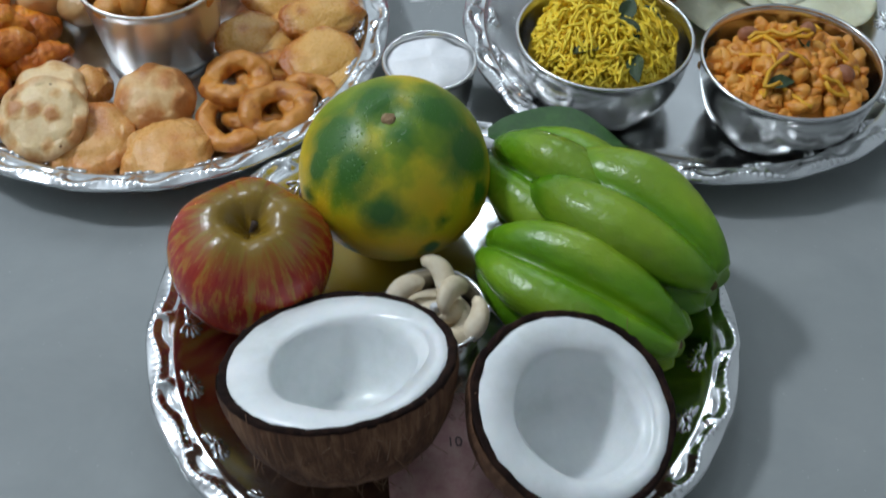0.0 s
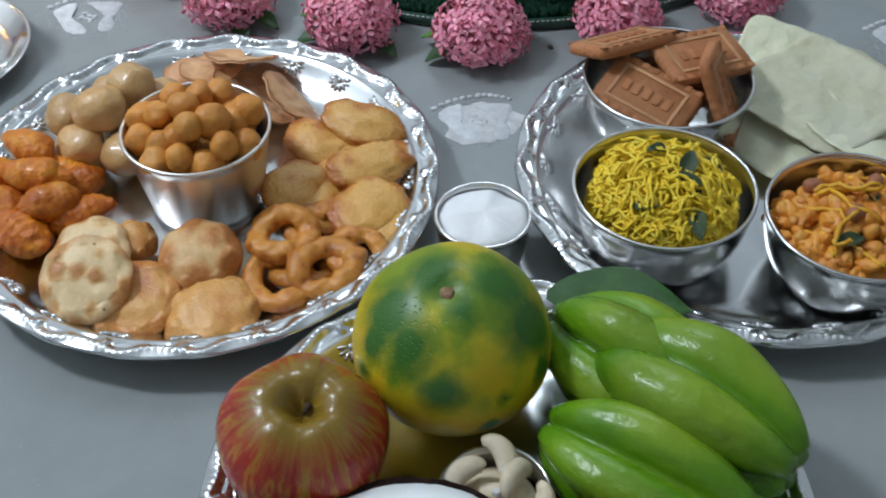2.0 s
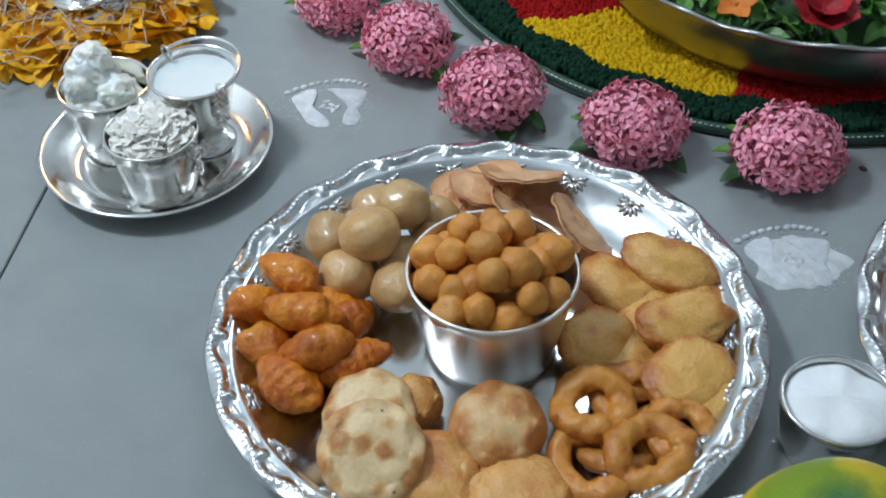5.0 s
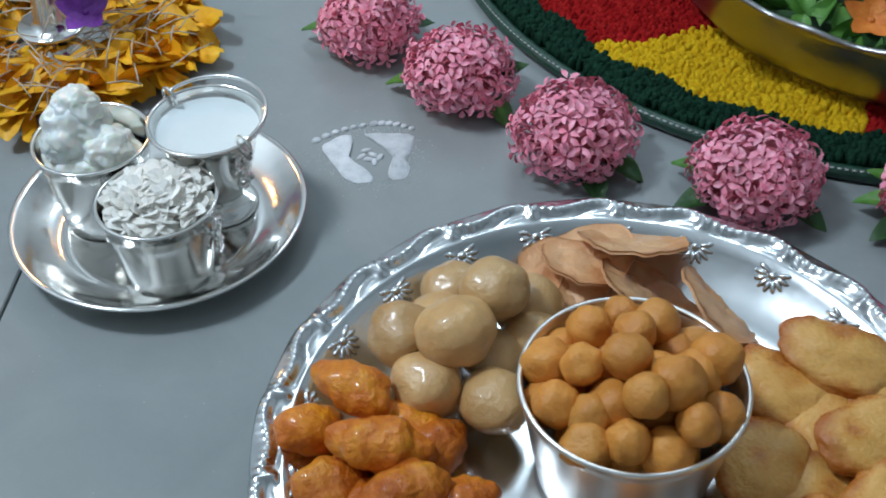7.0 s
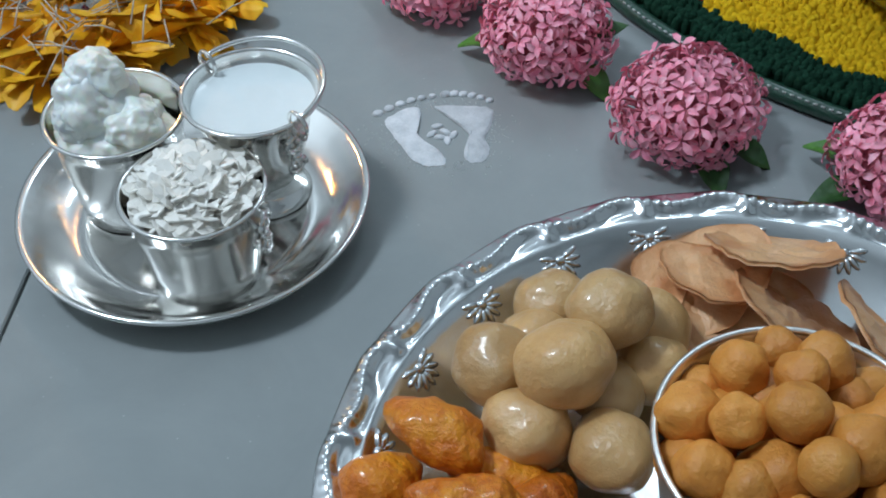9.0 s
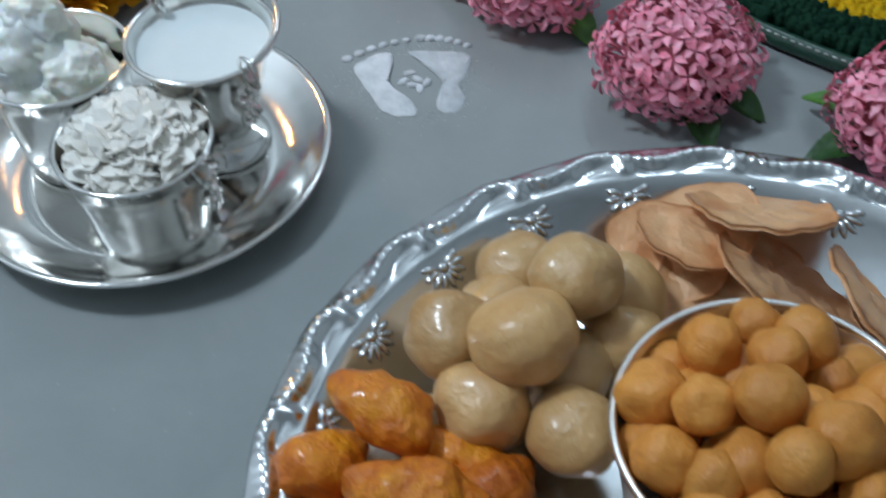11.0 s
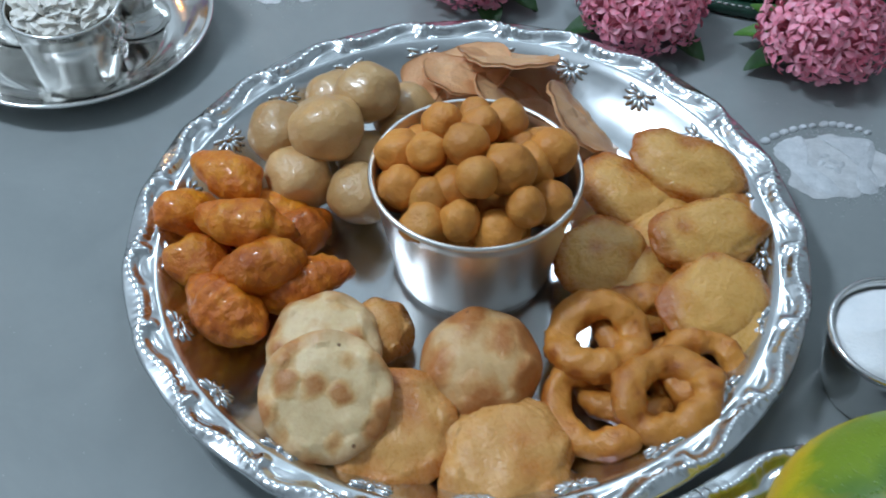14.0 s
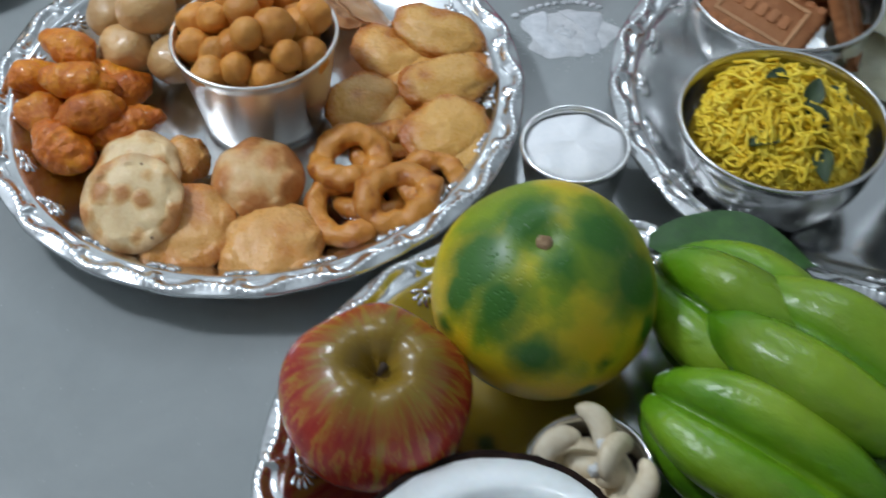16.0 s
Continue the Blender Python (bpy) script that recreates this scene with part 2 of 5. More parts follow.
def tray_mesh():
    n = LOBES * 36
    prof = [(0.002, 0.0035), (0.05, 0.0035), (0.096, 0.0035)]
    prof += [(0.0985 + 0.0305 * k / 9, 0.0036 + 0.0172 * (k / 9) ** 1.8) for k in range(10)]
    prof += [(0.1302, 0.0212), (0.1312, 0.0213)]
    flange = len(prof)
    steps = 13
    for k in range(1, steps + 1):
        u = k / steps
        prof.append((0.1312 + 0.0112 * u, 0.0211 + 0.0022 * math.sin(u * math.pi * 0.75)))
    top = len(prof)
    prof += [(0.1428, 0.0216), (0.1422, 0.0204), (0.139, 0.0196), (0.1312, 0.0196), (0.1285, 0.0176), (0.1235, 0.0118), (0.117, 0.0062), (0.110, 0.0028), (0.1035, 0.0012), (0.100, 0.0009), (0.096, 0.0008), (0.002, 0.0008)]

    def bend(a, r, z, i):
        ph = a * LOBES
        if flange <= i < top:
            u = (i - flange + 1) / steps
            # an S-shaped beaded gadroon, a lens hollow beside it and a stud where two lobes meet
            c = 0.62 + 0.22 * math.sin(ph + 0.4)
            rope = math.exp(-(((u - c) / 0.22) ** 2))
            lens = math.exp(-(((u - c + 0.42) / 0.16) ** 2)) * max(0.0, math.sin(ph)) ** 1.5
            lens2 = math.exp(-(((u - c + 0.30) / 0.15) ** 2)) * max(0.0, -math.sin(ph)) ** 1.5
            stud = math.exp(-(((u - 0.25) / 0.3) ** 2) - (math.sin(ph / 2) / 0.16) ** 2)
            z += rope * (0.0013 + 0.0008 * math.sin(ph * 11) * (0.35 + 0.65 * max(0.0, math.cos(ph + 0.6)))) - 0.0016 * lens - 0.0014 * lens2 + 0.0017 * stud
        if i >= flange and r > 0.1312:
            w = (r - 0.1312) / 0.0112
            r += w * (0.0013 * abs(math.sin(ph / 2)) - 0.0007 + 0.0006 * math.sin(ph + 0.8))
        return r, z

    return finish(lathe(prof, n, bend), "dish", TRAY)


def petal_mesh():
    bm = bmesh.new()
    bmesh.ops.create_icosphere(bm, subdivisions=2, radius=1, matrix=Matrix.Diagonal((0.0037, 0.00135, 0.0014, 1)))
    return finish(bm, "petal", TRAY)


def rosette_mesh():
    """The button at the root of a fan of raised petals."""
    bm = bmesh.new()
    bmesh.ops.create_icosphere(bm, subdivisions=2, radius=1, matrix=Matrix.Diagonal((0.0021, 0.0021, 0.0018, 1)))
    return finish(bm, "rosette", TRAY)


TRAY_MESH, ROSETTE, PETAL = tray_mesh(), rosette_mesh(), petal_mesh()


def tray(at, turn, label):
    t = thing("serving_tray", (at[0], at[1], 0), label, "tray", "embossed trays", turn=turn)
    part("dish", TRAY_MESH, None, t)
    for k in range(LOBES):
        a = 2 * math.pi * k / LOBES
        tilt = Matrix.Rotation(math.radians(-42), 4, "Y")
        m = Matrix.Rotation(a, 4, "Z") @ Matrix.Translation((0.1248, 0, 0.0172)) @ tilt @ Matrix.Rotation(math.pi, 4, "Z")
        ro = part("rosette", ROSETTE, None, t, m=m)
        for j in range(9):
            part("petal", PETAL, None, ro, m=Matrix.Rotation(math.radians(-112 + 28 * j), 4, "Z") @ Matrix.Translation((0.0050, 0, 0)))
    return t


SNACK, FRUIT, SAVORY = (-0.1718, 0.5695), (0.0072, 0.3415), (0.1605, 0.5795)
BASE = 0.0038
tray((SNACK[0] - 0.001, SNACK[1]), 1.5, "round silvery embossed tray holding fried snacks and sweets").scale = (1.014, 1.014, 1)
tray(FRUIT, 9, "round silvery embossed tray holding fruit and coconut halves")
tray(SAVORY, 5, "round silvery embossed tray holding three steel bowls")


# ---- bowls and cups ----
def bowl_profile(r_base, r_rim, h, wall=0.0009, curve=0.5, lip=0.0012, steps=9):
    out = [(0.002, 0.0)]
    out += [(r_base * 0.7, 0.0), (r_base, 0.0006)]
    for k in range(1, steps + 1):
        u = k / steps
        out.append((r_base + (r_rim - r_base) * (math.sin(u * math.pi / 2) ** (1 - curve * 0.6) if curve else u), h * u))
    out += [(r_rim + lip, h + 0.0006), (r_rim + lip * 0.6, h + 0.0016), (r_rim - wall, h + 0.0009)]
    for k in range(steps - 1, 0, -1):
        u = k / steps
        out.append((r_base + (r_rim - r_base) * (math.sin(u * math.pi / 2) ** (1 - curve * 0.6) if curve else u) - wall, max(h * u, 0.0016)))
    out += [(r_base * 0.9, 0.0014), (0.002, 0.0012)]
    return out


def bowl(name, at, r_base, r_rim, h, material, label, curve=0.7, category="bowl"):
    t = thing(name, at, label, category)
    part("body", lathe(bowl_profile(r_base, r_rim, h, curve=curve), 72), material, t)
    ring = [(math.cos(a) * r_rim, math.sin(a) * r_rim, h + 0.0012) for a in [2 * math.pi * k / 72 for k in range(72)]]
    part("rolled_rim", tube("rolled_rim", ring, 0.0012, material, 8, True), None, t, "rolled metal rim")
    return t


CUP = (-0.1697, 0.5705)
bowl("steel_cup", (*CUP, BASE), 0.034, 0.0428, 0.0525, SATIN, "steel cup heaped with round golden sweets", curve=0.0, category="cup")
NOODLE_BOWL, MIX_BOWL, BISCUIT_BOWL = (0.0985, 0.5305), (0.2025, 0.5085), (0.1130, 0.633)
bowl("steel_bowl", (*NOODLE_BOWL, BASE), 0.033, 0.0505, 0.0445, BRIGHT, "shiny steel bowl filled with yellow fried noodles")
bowl("steel_bowl", (*MIX_BOWL, BASE), 0.033, 0.0505, 0.0445, BRIGHT, "shiny steel bowl filled with orange snack mixture")
bowl("steel_bowl", (*BISCUIT_BOWL, BASE), 0.034, 0.0518, 0.0445, BRIGHT, "shiny steel bowl stacked with brown biscuits")
SUGAR = (-0.0025, 0.5195)
bowl("steel_cup", (*SUGAR, 0), 0.021, 0.0265, 0.0355, STEEL, "small steel cup on the floor full of sugar", curve=0.2, category="cup")
NUTCUP = (0.0022, 0.342)
bowl("steel_cup", (*NUTCUP, BASE), 0.019, 0.0255, 0.0235, STEEL, "small steel cup of cashews among the fruit", curve=0.4, category="cup")


# ---- snack tray: sweets and fried things ----
GOLD = varied("golden_sweet", (0.54, 0.19, 0.026), (0.65, 0.265, 0.042), (0.71, 0.325, 0.065), 60, 0.46, 0.0007, 420, sss=0.08)
BEIGE = varied("beige_sweet", (0.52, 0.29, 0.105), (0.60, 0.365, 0.148), (0.66, 0.43, 0.19), 35, 0.34, 0.0007, 330, sss=0.1, coat=0.3)
ORANGE = varied("glazed_orange_sweet", (0.37, 0.055, 0.003), (0.61, 0.165, 0.005), (0.78, 0.31, 0.012), 60, 0.40, 0.0020, 260, spec=0.4, sss=0.08, coat=0.3)


def fried_material(name, dark, mid, light, blister=55, gloss=0.45, browned=0.55):
    n = Nodes(name)
    patch = n.noise(blister, 2, 0.5, None, 0.3)
    spots = n.voronoi(blister * 1.6, "SMOOTH_F1")
    f = n.math("ADD", n.math("MULTIPLY", patch, 0.75), n.math("MULTIPLY", spots, 0.45))
    col = n.ramp(f, [(0.39, dark), (0.47, mid), (0.57, light)])
    fine = n.noise(500, 4, 0.6)
    col = n.mix(0.25, col, n.ramp(fine, [(0.3, mid), (0.65, light)]))
    edge = n.math("ADD", n.rim(), n.math("MULTIPLY", n.math("SUBTRACT", n.noise(70, 3), 0.5), 0.5))
    col = n.mix(n.math("MULTIPLY", n.ramp(edge, [(0.72, (0, 0, 0)), (0.98, (1, 1, 1))]), browned), col, dark)
    col = n.mix(1.0, col, n.math("ADD", n.math("MULTIPLY", n.rand, 0.2), 0.9), "MULTIPLY")
    n.bump(n.math("ADD", spots, n.math("MULTIPLY", fine, 0.45)), 0.0014)
    return n.done(col, n.math("ADD", n.math("MULTIPLY", fine, 0.25), gloss - 0.2), 0.0, 0.5, 0.08)


def puri_material(name, spot, mid, pale, size, cut):
    """Pale crust with round browned blisters of uneven size and a browned edge."""
    n = Nodes(name)
    wob = n.math("MULTIPLY", n.math("SUBTRACT", n.noise(130, 3), 0.5), 0.45)
    big = n.math("MULTIPLY", n.math("SUBTRACT", n.noise(38, 2), 0.5), 0.9)
    v = n.math("ADD", n.math("ADD", n.voronoi(size), wob), big)
    col = n.ramp(v, [(cut - 0.15, spot), (cut + 0.0, mid), (cut + 0.16, pale)])
    fine = n.noise(420, 4, 0.6)
    col = n.mix(0.16, col, n.ramp(fine, [(0.35, spot), (0.62, pale)]))
    edge = n.math("ADD", n.rim(), n.math("MULTIPLY", n.math("SUBTRACT", n.noise(90, 3), 0.5), 0.6))
    col = n.mix(n.math("MULTIPLY", n.ramp(edge, [(0.78, (0, 0, 0)), (1.0, (1, 1, 1))]), 0.55), col, spot)
    hole = n.ramp(n.voronoi(75), [(0.045, (1, 1, 1)), (0.075, (0, 0, 0))])
    col = n.mix(n.math("MULTIPLY", hole, 0.8), col, (0.12, 0.035, 0.012))
    n.bump(n.math("ADD", n.math("MULTIPLY", n.ramp(v, [(cut - 0.25, (1, 1, 1)), (cut + 0.1, (0, 0, 0))]), 0.6), n.math("MULTIPLY", fine, 0.3)), 0.0012)
    return n.done(col, n.math("ADD", n.math("MULTIPLY", fine, 0.25), 0.32), 0.0, 0.4, 0.1)


PURI = puri_material("puri_crust", (0.50, 0.20, 0.055), (0.69, 0.41, 0.16), (0.80, 0.60, 0.33), 78, 0.37)
PURI_DOME = puri_material("domed_puri_crust", (0.50, 0.18, 0.046), (0.66, 0.34, 0.12), (0.75, 0.49, 0.23), 58, 0.50)
PURI_BROWN = fried_material("brown_puri_crust", (0.42, 0.12, 0.018), (0.61, 0.245, 0.052), (0.71, 0.37, 0.11), 44, 0.36)
RING = fried_material("fried_ring", (0.29, 0.066, 0.007), (0.53, 0.185, 0.024), (0.63, 0.265, 0.045), 80, 0.40, 0.3)
PUFF = fried_material("fried_puff", (0.44, 0.12, 0.012), (0.67, 0.295, 0.05), (0.76, 0.42, 0.11), 40, 0.36, 0.95)
PAPDI = fried_material("papdi_crust", (0.56, 0.225, 0.08), (0.68, 0.345, 0.15), (0.76, 0.45, 0.23), 45)

BALLS = [
    (-0.187, 0.595, 0.060), (-0.169, 0.588, 0.066), (-0.191, 0.569, 0.066), (-0.174, 0.569, 0.072), (-0.201, 0.557, 0.057),
    (-0.188, 0.551, 0.0575), (-0.189, 0.5405, 0.053), (-0.174, 0.539, 0.058), (-0.168, 0.549, 0.073), (-0.155, 0.558, 0.070),
    (-0.137, 0.577, 0.064), (-0.147, 0.545, 0.062), (-0.158, 0.539, 0.052), (-0.136, 0.556, 0.054), (-0.146, 0.571, 0.060),
    (-0.158, 0.601, 0.058), (-0.204, 0.579, 0.056), (-0.172, 0.608, 0.054), (-0.150, 0.590, 0.052), (-0.178, 0.556, 0.058),
    (-0.160, 0.572, 0.056), (-0.190, 0.582, 0.05), (-0.176, 0.59, 0.05), (-0.204, 0.568, 0.046), (-0.14, 0.565, 0.046), (-0.17, 0.56, 0.046),
    (-0.163, 0.548, 0.044), (-0.186, 0.556, 0.044), (-0.198, 0.596, 0.047), (-0.143, 0.595, 0.048),
]
BALLS += [(CUP[0] + d * math.cos(a + d * 50), CUP[1] + d * math.sin(a + d * 50), z) for d, z, c in ((0.028, 0.0445, 8), (0.012, 0.049, 4)) for a in [2 * math.pi * k / c for k in range(c)]]
ball_meshes = [finish(blob((0.0105, 0.0102, 0.0100), 0.15, 1.3, s, 4, 0.02, 7), "round_sweet", GOLD) for s in range(5)]
for i, p in enumerate(BALLS):
    p = (CUP[0] + (p[0] - CUP[0]) * 0.92, CUP[1] + (p[1] - CUP[1]) * 0.94, p[2] + 0.0012)
    k = uni(0.78, 1.06)
    solo("round_sweet", ball_meshes[i % 5], None, pose(*p, uni(0, 360), uni(0, 360), 0) @ Matrix.Diagonal((k, k, k, 1)),
         "small round golden fried sweet heaped in the steel cup", "sweet", "golden sweets in the cup")

BIG = [((-0.238, 0.608, 0.041), 0.0205), ((-0.223, 0.632, 0.042), 0.019), ((-0.262, 0.616, 0.029), 0.0185), ((-0.2495, 0.594, 0.0225), 0.019),
       ((-0.2215, 0.587, 0.0225), 0.0185), ((-0.207, 0.640, 0.0225), 0.0190), ((-0.241, 0.650, 0.021), 0.0180), ((-0.2225, 0.612, 0.0215), 0.0165),
       ((-0.247, 0.632, 0.021), 0.0165), ((-0.206, 0.624, 0.021), 0.0165), ((-0.266, 0.591, 0.0155), 0.012)]
for i, (p, r) in enumerate(BIG):
    r *= 0.80
    solo("round_sweet", blob((r * 1.03, r * uni(0.95, 1.03), r * uni(0.88, 0.97)), 0.13, 1.25, 20 + i, 5, 0.012, 9), BEIGE, pose(*p, uni(-20, 20), uni(-20, 20), uni(0, 360)),
         "large smooth beige round sweet piled on the tray", "sweet", "beige sweets on the tray")


def shell_sweet(length, radius, seed, ridges=6):
    """A rolled shell with ridges across it and pinched ends."""
    bm = bmesh.new()
    n, m = 34, 24
    rows = []
    off = Vector((seed * 2.3, seed, 0))
    for i in range(n + 1):
        u = i / n
        env = max(math.sin(math.pi * (0.03 + 0.94 * u)), 0.05) ** 0.55
        row = []
        for k in range(m):
            a = 2 * math.pi * k / m
            r = radius * env * (1 + (0.05 if ridges > 5 else 0.025) * math.sin(u * ridges * 2 * math.pi + a * 1.0) * (0.4 + 0.6 * max(0, math.sin(a))))
            p = Vector(((u - 0.5) * length, math.cos(a) * r, math.sin(a) * r * 0.88))
            p.y += 0.1 * radius * math.sin(u * 3 + seed)
            p *= 1 + (0.16 if ridges > 5 else 0.30) * noise.noise(p * 75 + off) + 0.09 * noise.noise(p * 190 + off) + 0.03 * noise.noise(p * 420 + off)
            row.append(bm.verts.new(p))
        rows.append(row)
    for a, b in zip(rows, rows[1:]):
        for k in range(m):
            bm.faces.new((a[k], a[(k + 1) % m], b[(k + 1) % m], b[k]))
    bm.faces.new(rows[0][::-1])
    bm.faces.new(rows[-1])
    return bm


SHELLS = [((-0.278, 0.584, 0.030), 0.034, 0.0105, -28, 4), ((-0.296, 0.571, 0.019), 0.027, 0.0115, 50, 3), ((-0.264, 0.556, 0.032), 0.036, 0.0115, 4, 3),
          ((-0.285, 0.546, 0.018), 0.028, 0.0105, 15, 3), ((-0.2535, 0.538, 0.030), 0.031, 0.0115, 28, 4), ((-0.237, 0.536, 0.019), 0.037, 0.0105, 30, 8),
          ((-0.267, 0.519, 0.019), 0.035, 0.0135, -38, 6), ((-0.244, 0.565, 0.0165), 0.03, 0.011, 60, 3), ((-0.257, 0.579, 0.0155), 0.032, 0.0095, -10, 4),
          ((-0.272, 0.565, 0.015), 0.03, 0.011, 30, 3), ((-0.272, 0.537, 0.0145), 0.028, 0.0105, 75, 3)]
for i, (p, l, r, turn, ridges) in enumerate(SHELLS):
    solo("shell_sweet", shell_sweet(l * 1.12, r * 1.03, i, ridges), ORANGE, pose(*p, uni(-15, 15), uni(-8, 8), turn),
         "glossy orange ridged shell-shaped fried sweet", "sweet", "orange shell sweets")


def puri(r, h, seed, amp=0.10, flat=0.35):
    bm = blob((r, r, h), amp, 1.7, seed, 5, 0.012, 6)
    for v in bm.verts:
        e = min(math.hypot(v.co.x, v.co.y) / (r * 1.02), 1)
        full = h * (1 - e ** 3.2) ** 0.6
        v.co.z = 0.45 * v.co.z + 0.55 * math.copysign(full, v.co.z) + 0.0011 * noise.noise(v.co * 120 + Vector((seed, 0, 0)))
        edge = math.hypot(v.co.x, v.co.y) / r
        if v.co.z < 0:
            v.co.z *= flat
        if edge > 0.75:
            v.co.z += 0.0012 * math.sin(math.atan2(v.co.y, v.co.x) * 7 + seed)
    return bm


solo("puri", puri(0.0252, 0.0058, 1, 0.05), PURI, aim((-0.2185, 0.477, 0.0265), (0.02, -0.45, 0.88), 40), "pale round puffed puri with brown blisters leaning on others", "fried bread", "puris")
solo("puri", puri(0.0235, 0.008, 2), PURI, aim((-0.2245, 0.5065, 0.017), (-0.1, -0.25, 0.95), 10), "round puffed puri with brown blisters under another", "fried bread", "puris")
solo("puri", puri(0.0145, 0.009, 12), PURI_BROWN, aim((-0.2045, 0.519, 0.0135), (0.1, -0.2, 0.95), 10), "small brown crinkled puri edge behind others", "fried bread", "puris")
solo("puri", puri(0.0255, 0.0052, 3), PURI_BROWN, aim((-0.1935, 0.472, 0.0150), (0.05, -0.30, 0.95), 70), "thin brown flattened puri lying on the tray", "fried bread", "puris")
solo("puri", puri(0.0238, 0.0150, 4, 0.05), PURI_DOME, aim((-0.162, 0.5035, 0.0165), (0.02, -0.3, 0.95), 120), "domed puffed golden puri on the tray", "fried bread", "puris")
solo("puri", puri(0.0262, 0.0095, 5, 0.22), PURI_BROWN, aim((-0.1495, 0.4670, 0.0105), (0.03, -0.10, 0.99), 20), "golden puffed puri with a creased pointed edge", "fried bread", "puris")
solo("puri", puri(0.024, 0.005, 6), PURI_BROWN, aim((-0.174, 0.481, 0.0095), (0, -0.1, 1), 20), "thin brown puri under the others", "fried bread", "puris")


def fried_ring(major, minor, stretch, seed, arc=1.0):
    n, m = 84, 20
    bm = bmesh.new()
    rows = []
    off = Vector((seed * 4.1, 0, seed))
    count = n if arc >= 1 else int(n * arc)
    for i in range(count):
        a = 2 * math.pi * i / n
        row = []
        for k in range(m):
            b = 2 * math.pi * k / m
            c = Vector((math.cos(a) * major * stretch, math.sin(a) * major, 0)) * (1.0 + 0.07 * noise.noise(Vector((math.cos(a), math.sin(a), 0)) * 1.3 + off * 1.7))
            d = Vector((math.cos(a), math.sin(a), 0))
            r = minor * 1.10 * (1 + 0.26 * noise.noise(d * 1.8 + off) + 0.18 * noise.noise((c + d * 0.01 * math.cos(b)) * 150 + off) + 0.10 * noise.noise((c + d * 0.01 * math.cos(b) + Vector((0, 0, 0.006 * math.sin(b)))) * 420 + off))
            row.append(bm.verts.new(c + d * math.cos(b) * r + Vector((0, 0, math.sin(b) * r * 0.8 + 0.002 * math.sin(2 * a + seed)))))
        rows.append(row)
    pairs = list(zip(rows, rows[1:] + (rows[:1] if arc >= 1 else [])))
    for a, b in pairs:
        for k in range(m):
            bm.faces.new((a[k], b[k], b[(k + 1) % m], a[(k + 1) % m]))
    if arc < 1:
        bm.faces.new(rows[0])
        bm.faces.new(rows[-1][::-1])
    bmesh.ops.recalc_face_normals(bm, faces=bm.faces)
    return bm


RINGS = [((-0.116, 0.519, 0.0205), 0.0135, 0.0063, 1.16, 18, (0.04, -0.12, 0.99), 1), ((-0.097, 0.532, 0.0125), 0.0142, 0.0062, 1.12, -20, (0.1, -0.1, 0.98), 1),
         ((-0.116, 0.490, 0.0125), 0.0145, 0.0058, 1.2, -40, (0, -0.05, 1), 1), ((-0.0895, 0.4945, 0.0195), 0.0138, 0.0062, 1.2, 15, (0.05, -0.14, 0.98), 1),
         ((-0.073, 0.511, 0.0125), 0.0138, 0.006, 1.12, 60, (0.2, -0.1, 1), 1), ((-0.104, 0.504, 0.0105), 0.0138, 0.0058, 1.1, 0, (0, 0, 1), 1)]
for i, (p, a, b, s, spin, nrm, arc) in enumerate(RINGS):
    solo("fried_ring", fried_ring(a, b, s, i, arc), RING, aim(p, nrm, spin), "golden brown fried dough ring on the tray", "fried snack", "fried rings")

PUFFS = [((-0.077, 0.6165, 0.0225), (0.026, 0.0165, 0.0105), -48), ((-0.102, 0.603, 0.0165), (0.0245, 0.0165, 0.0105), -52), ((-0.0705, 0.5755, 0.0235), (0.026, 0.0155, 0.0095), -6),
         ((-0.114, 0.5655, 0.015), (0.0215, 0.0185, 0.009), 8), ((-0.0685, 0.544, 0.0185), (0.0235, 0.0185, 0.0085), 10), ((-0.055, 0.530, 0.0125), (0.017, 0.014, 0.007), 60),
         ((-0.085, 0.583, 0.0125), (0.023, 0.017, 0.0075), 30), ((-0.093, 0.553, 0.011), (0.02, 0.017, 0.007), 30), ((-0.062, 0.6, 0.014), (0.02, 0.016, 0.0075), -30)]
for i, (p, s, turn) in enumerate(PUFFS):
    bm = blob((s[0] * 1.03, s[1] * 1.08, s[2] * 0.78), 0.16, 1.8, 40 + i, 5, 0.035, 5)
    solo("fried_puff", bm, PUFF, aim(p, (0.12, -0.22, 0.95), turn), "oval golden fried puff with darker edges", "fried snack", "fried puffs")


def papdi(r, seed, bend):
    n, m = 14, 40
    top = []
    for i in range(n + 1):
        for k in range(m):
            a = 2 * math.pi * k / m
            rr = r * i / n * (1 + 0.06 * math.sin(3 * a + seed) + 0.03 * math.sin(7 * a + 2 * seed))
            x, y = rr * math.cos(a), rr * math.sin(a) * 0.86
            z = bend * (x * x) / r + 0.0016 * noise.noise(Vector((x * 130, y * 130, seed))) + 0.0008 * noise.noise(Vector((x * 300, y * 300, seed)))
            top.append((x, y, z))
    faces = [(i * m + k, i * m + (k + 1) % m, (i + 1) * m + (k + 1) % m, (i + 1) * m + k) for i in range(n) for k in range(m)]
    o = len(top)
    verts = top + [(x, y, z - 0.0016) for x, y, z in top]
    faces += [tuple(o + i for i in f[::-1]) for f in faces]
    faces += [(n * m + (k + 1) % m, n * m + k, o + n * m + k, o + n * m + (k + 1) % m) for k in range(m)]
    return raw("papdi", verts, faces, PAPDI)


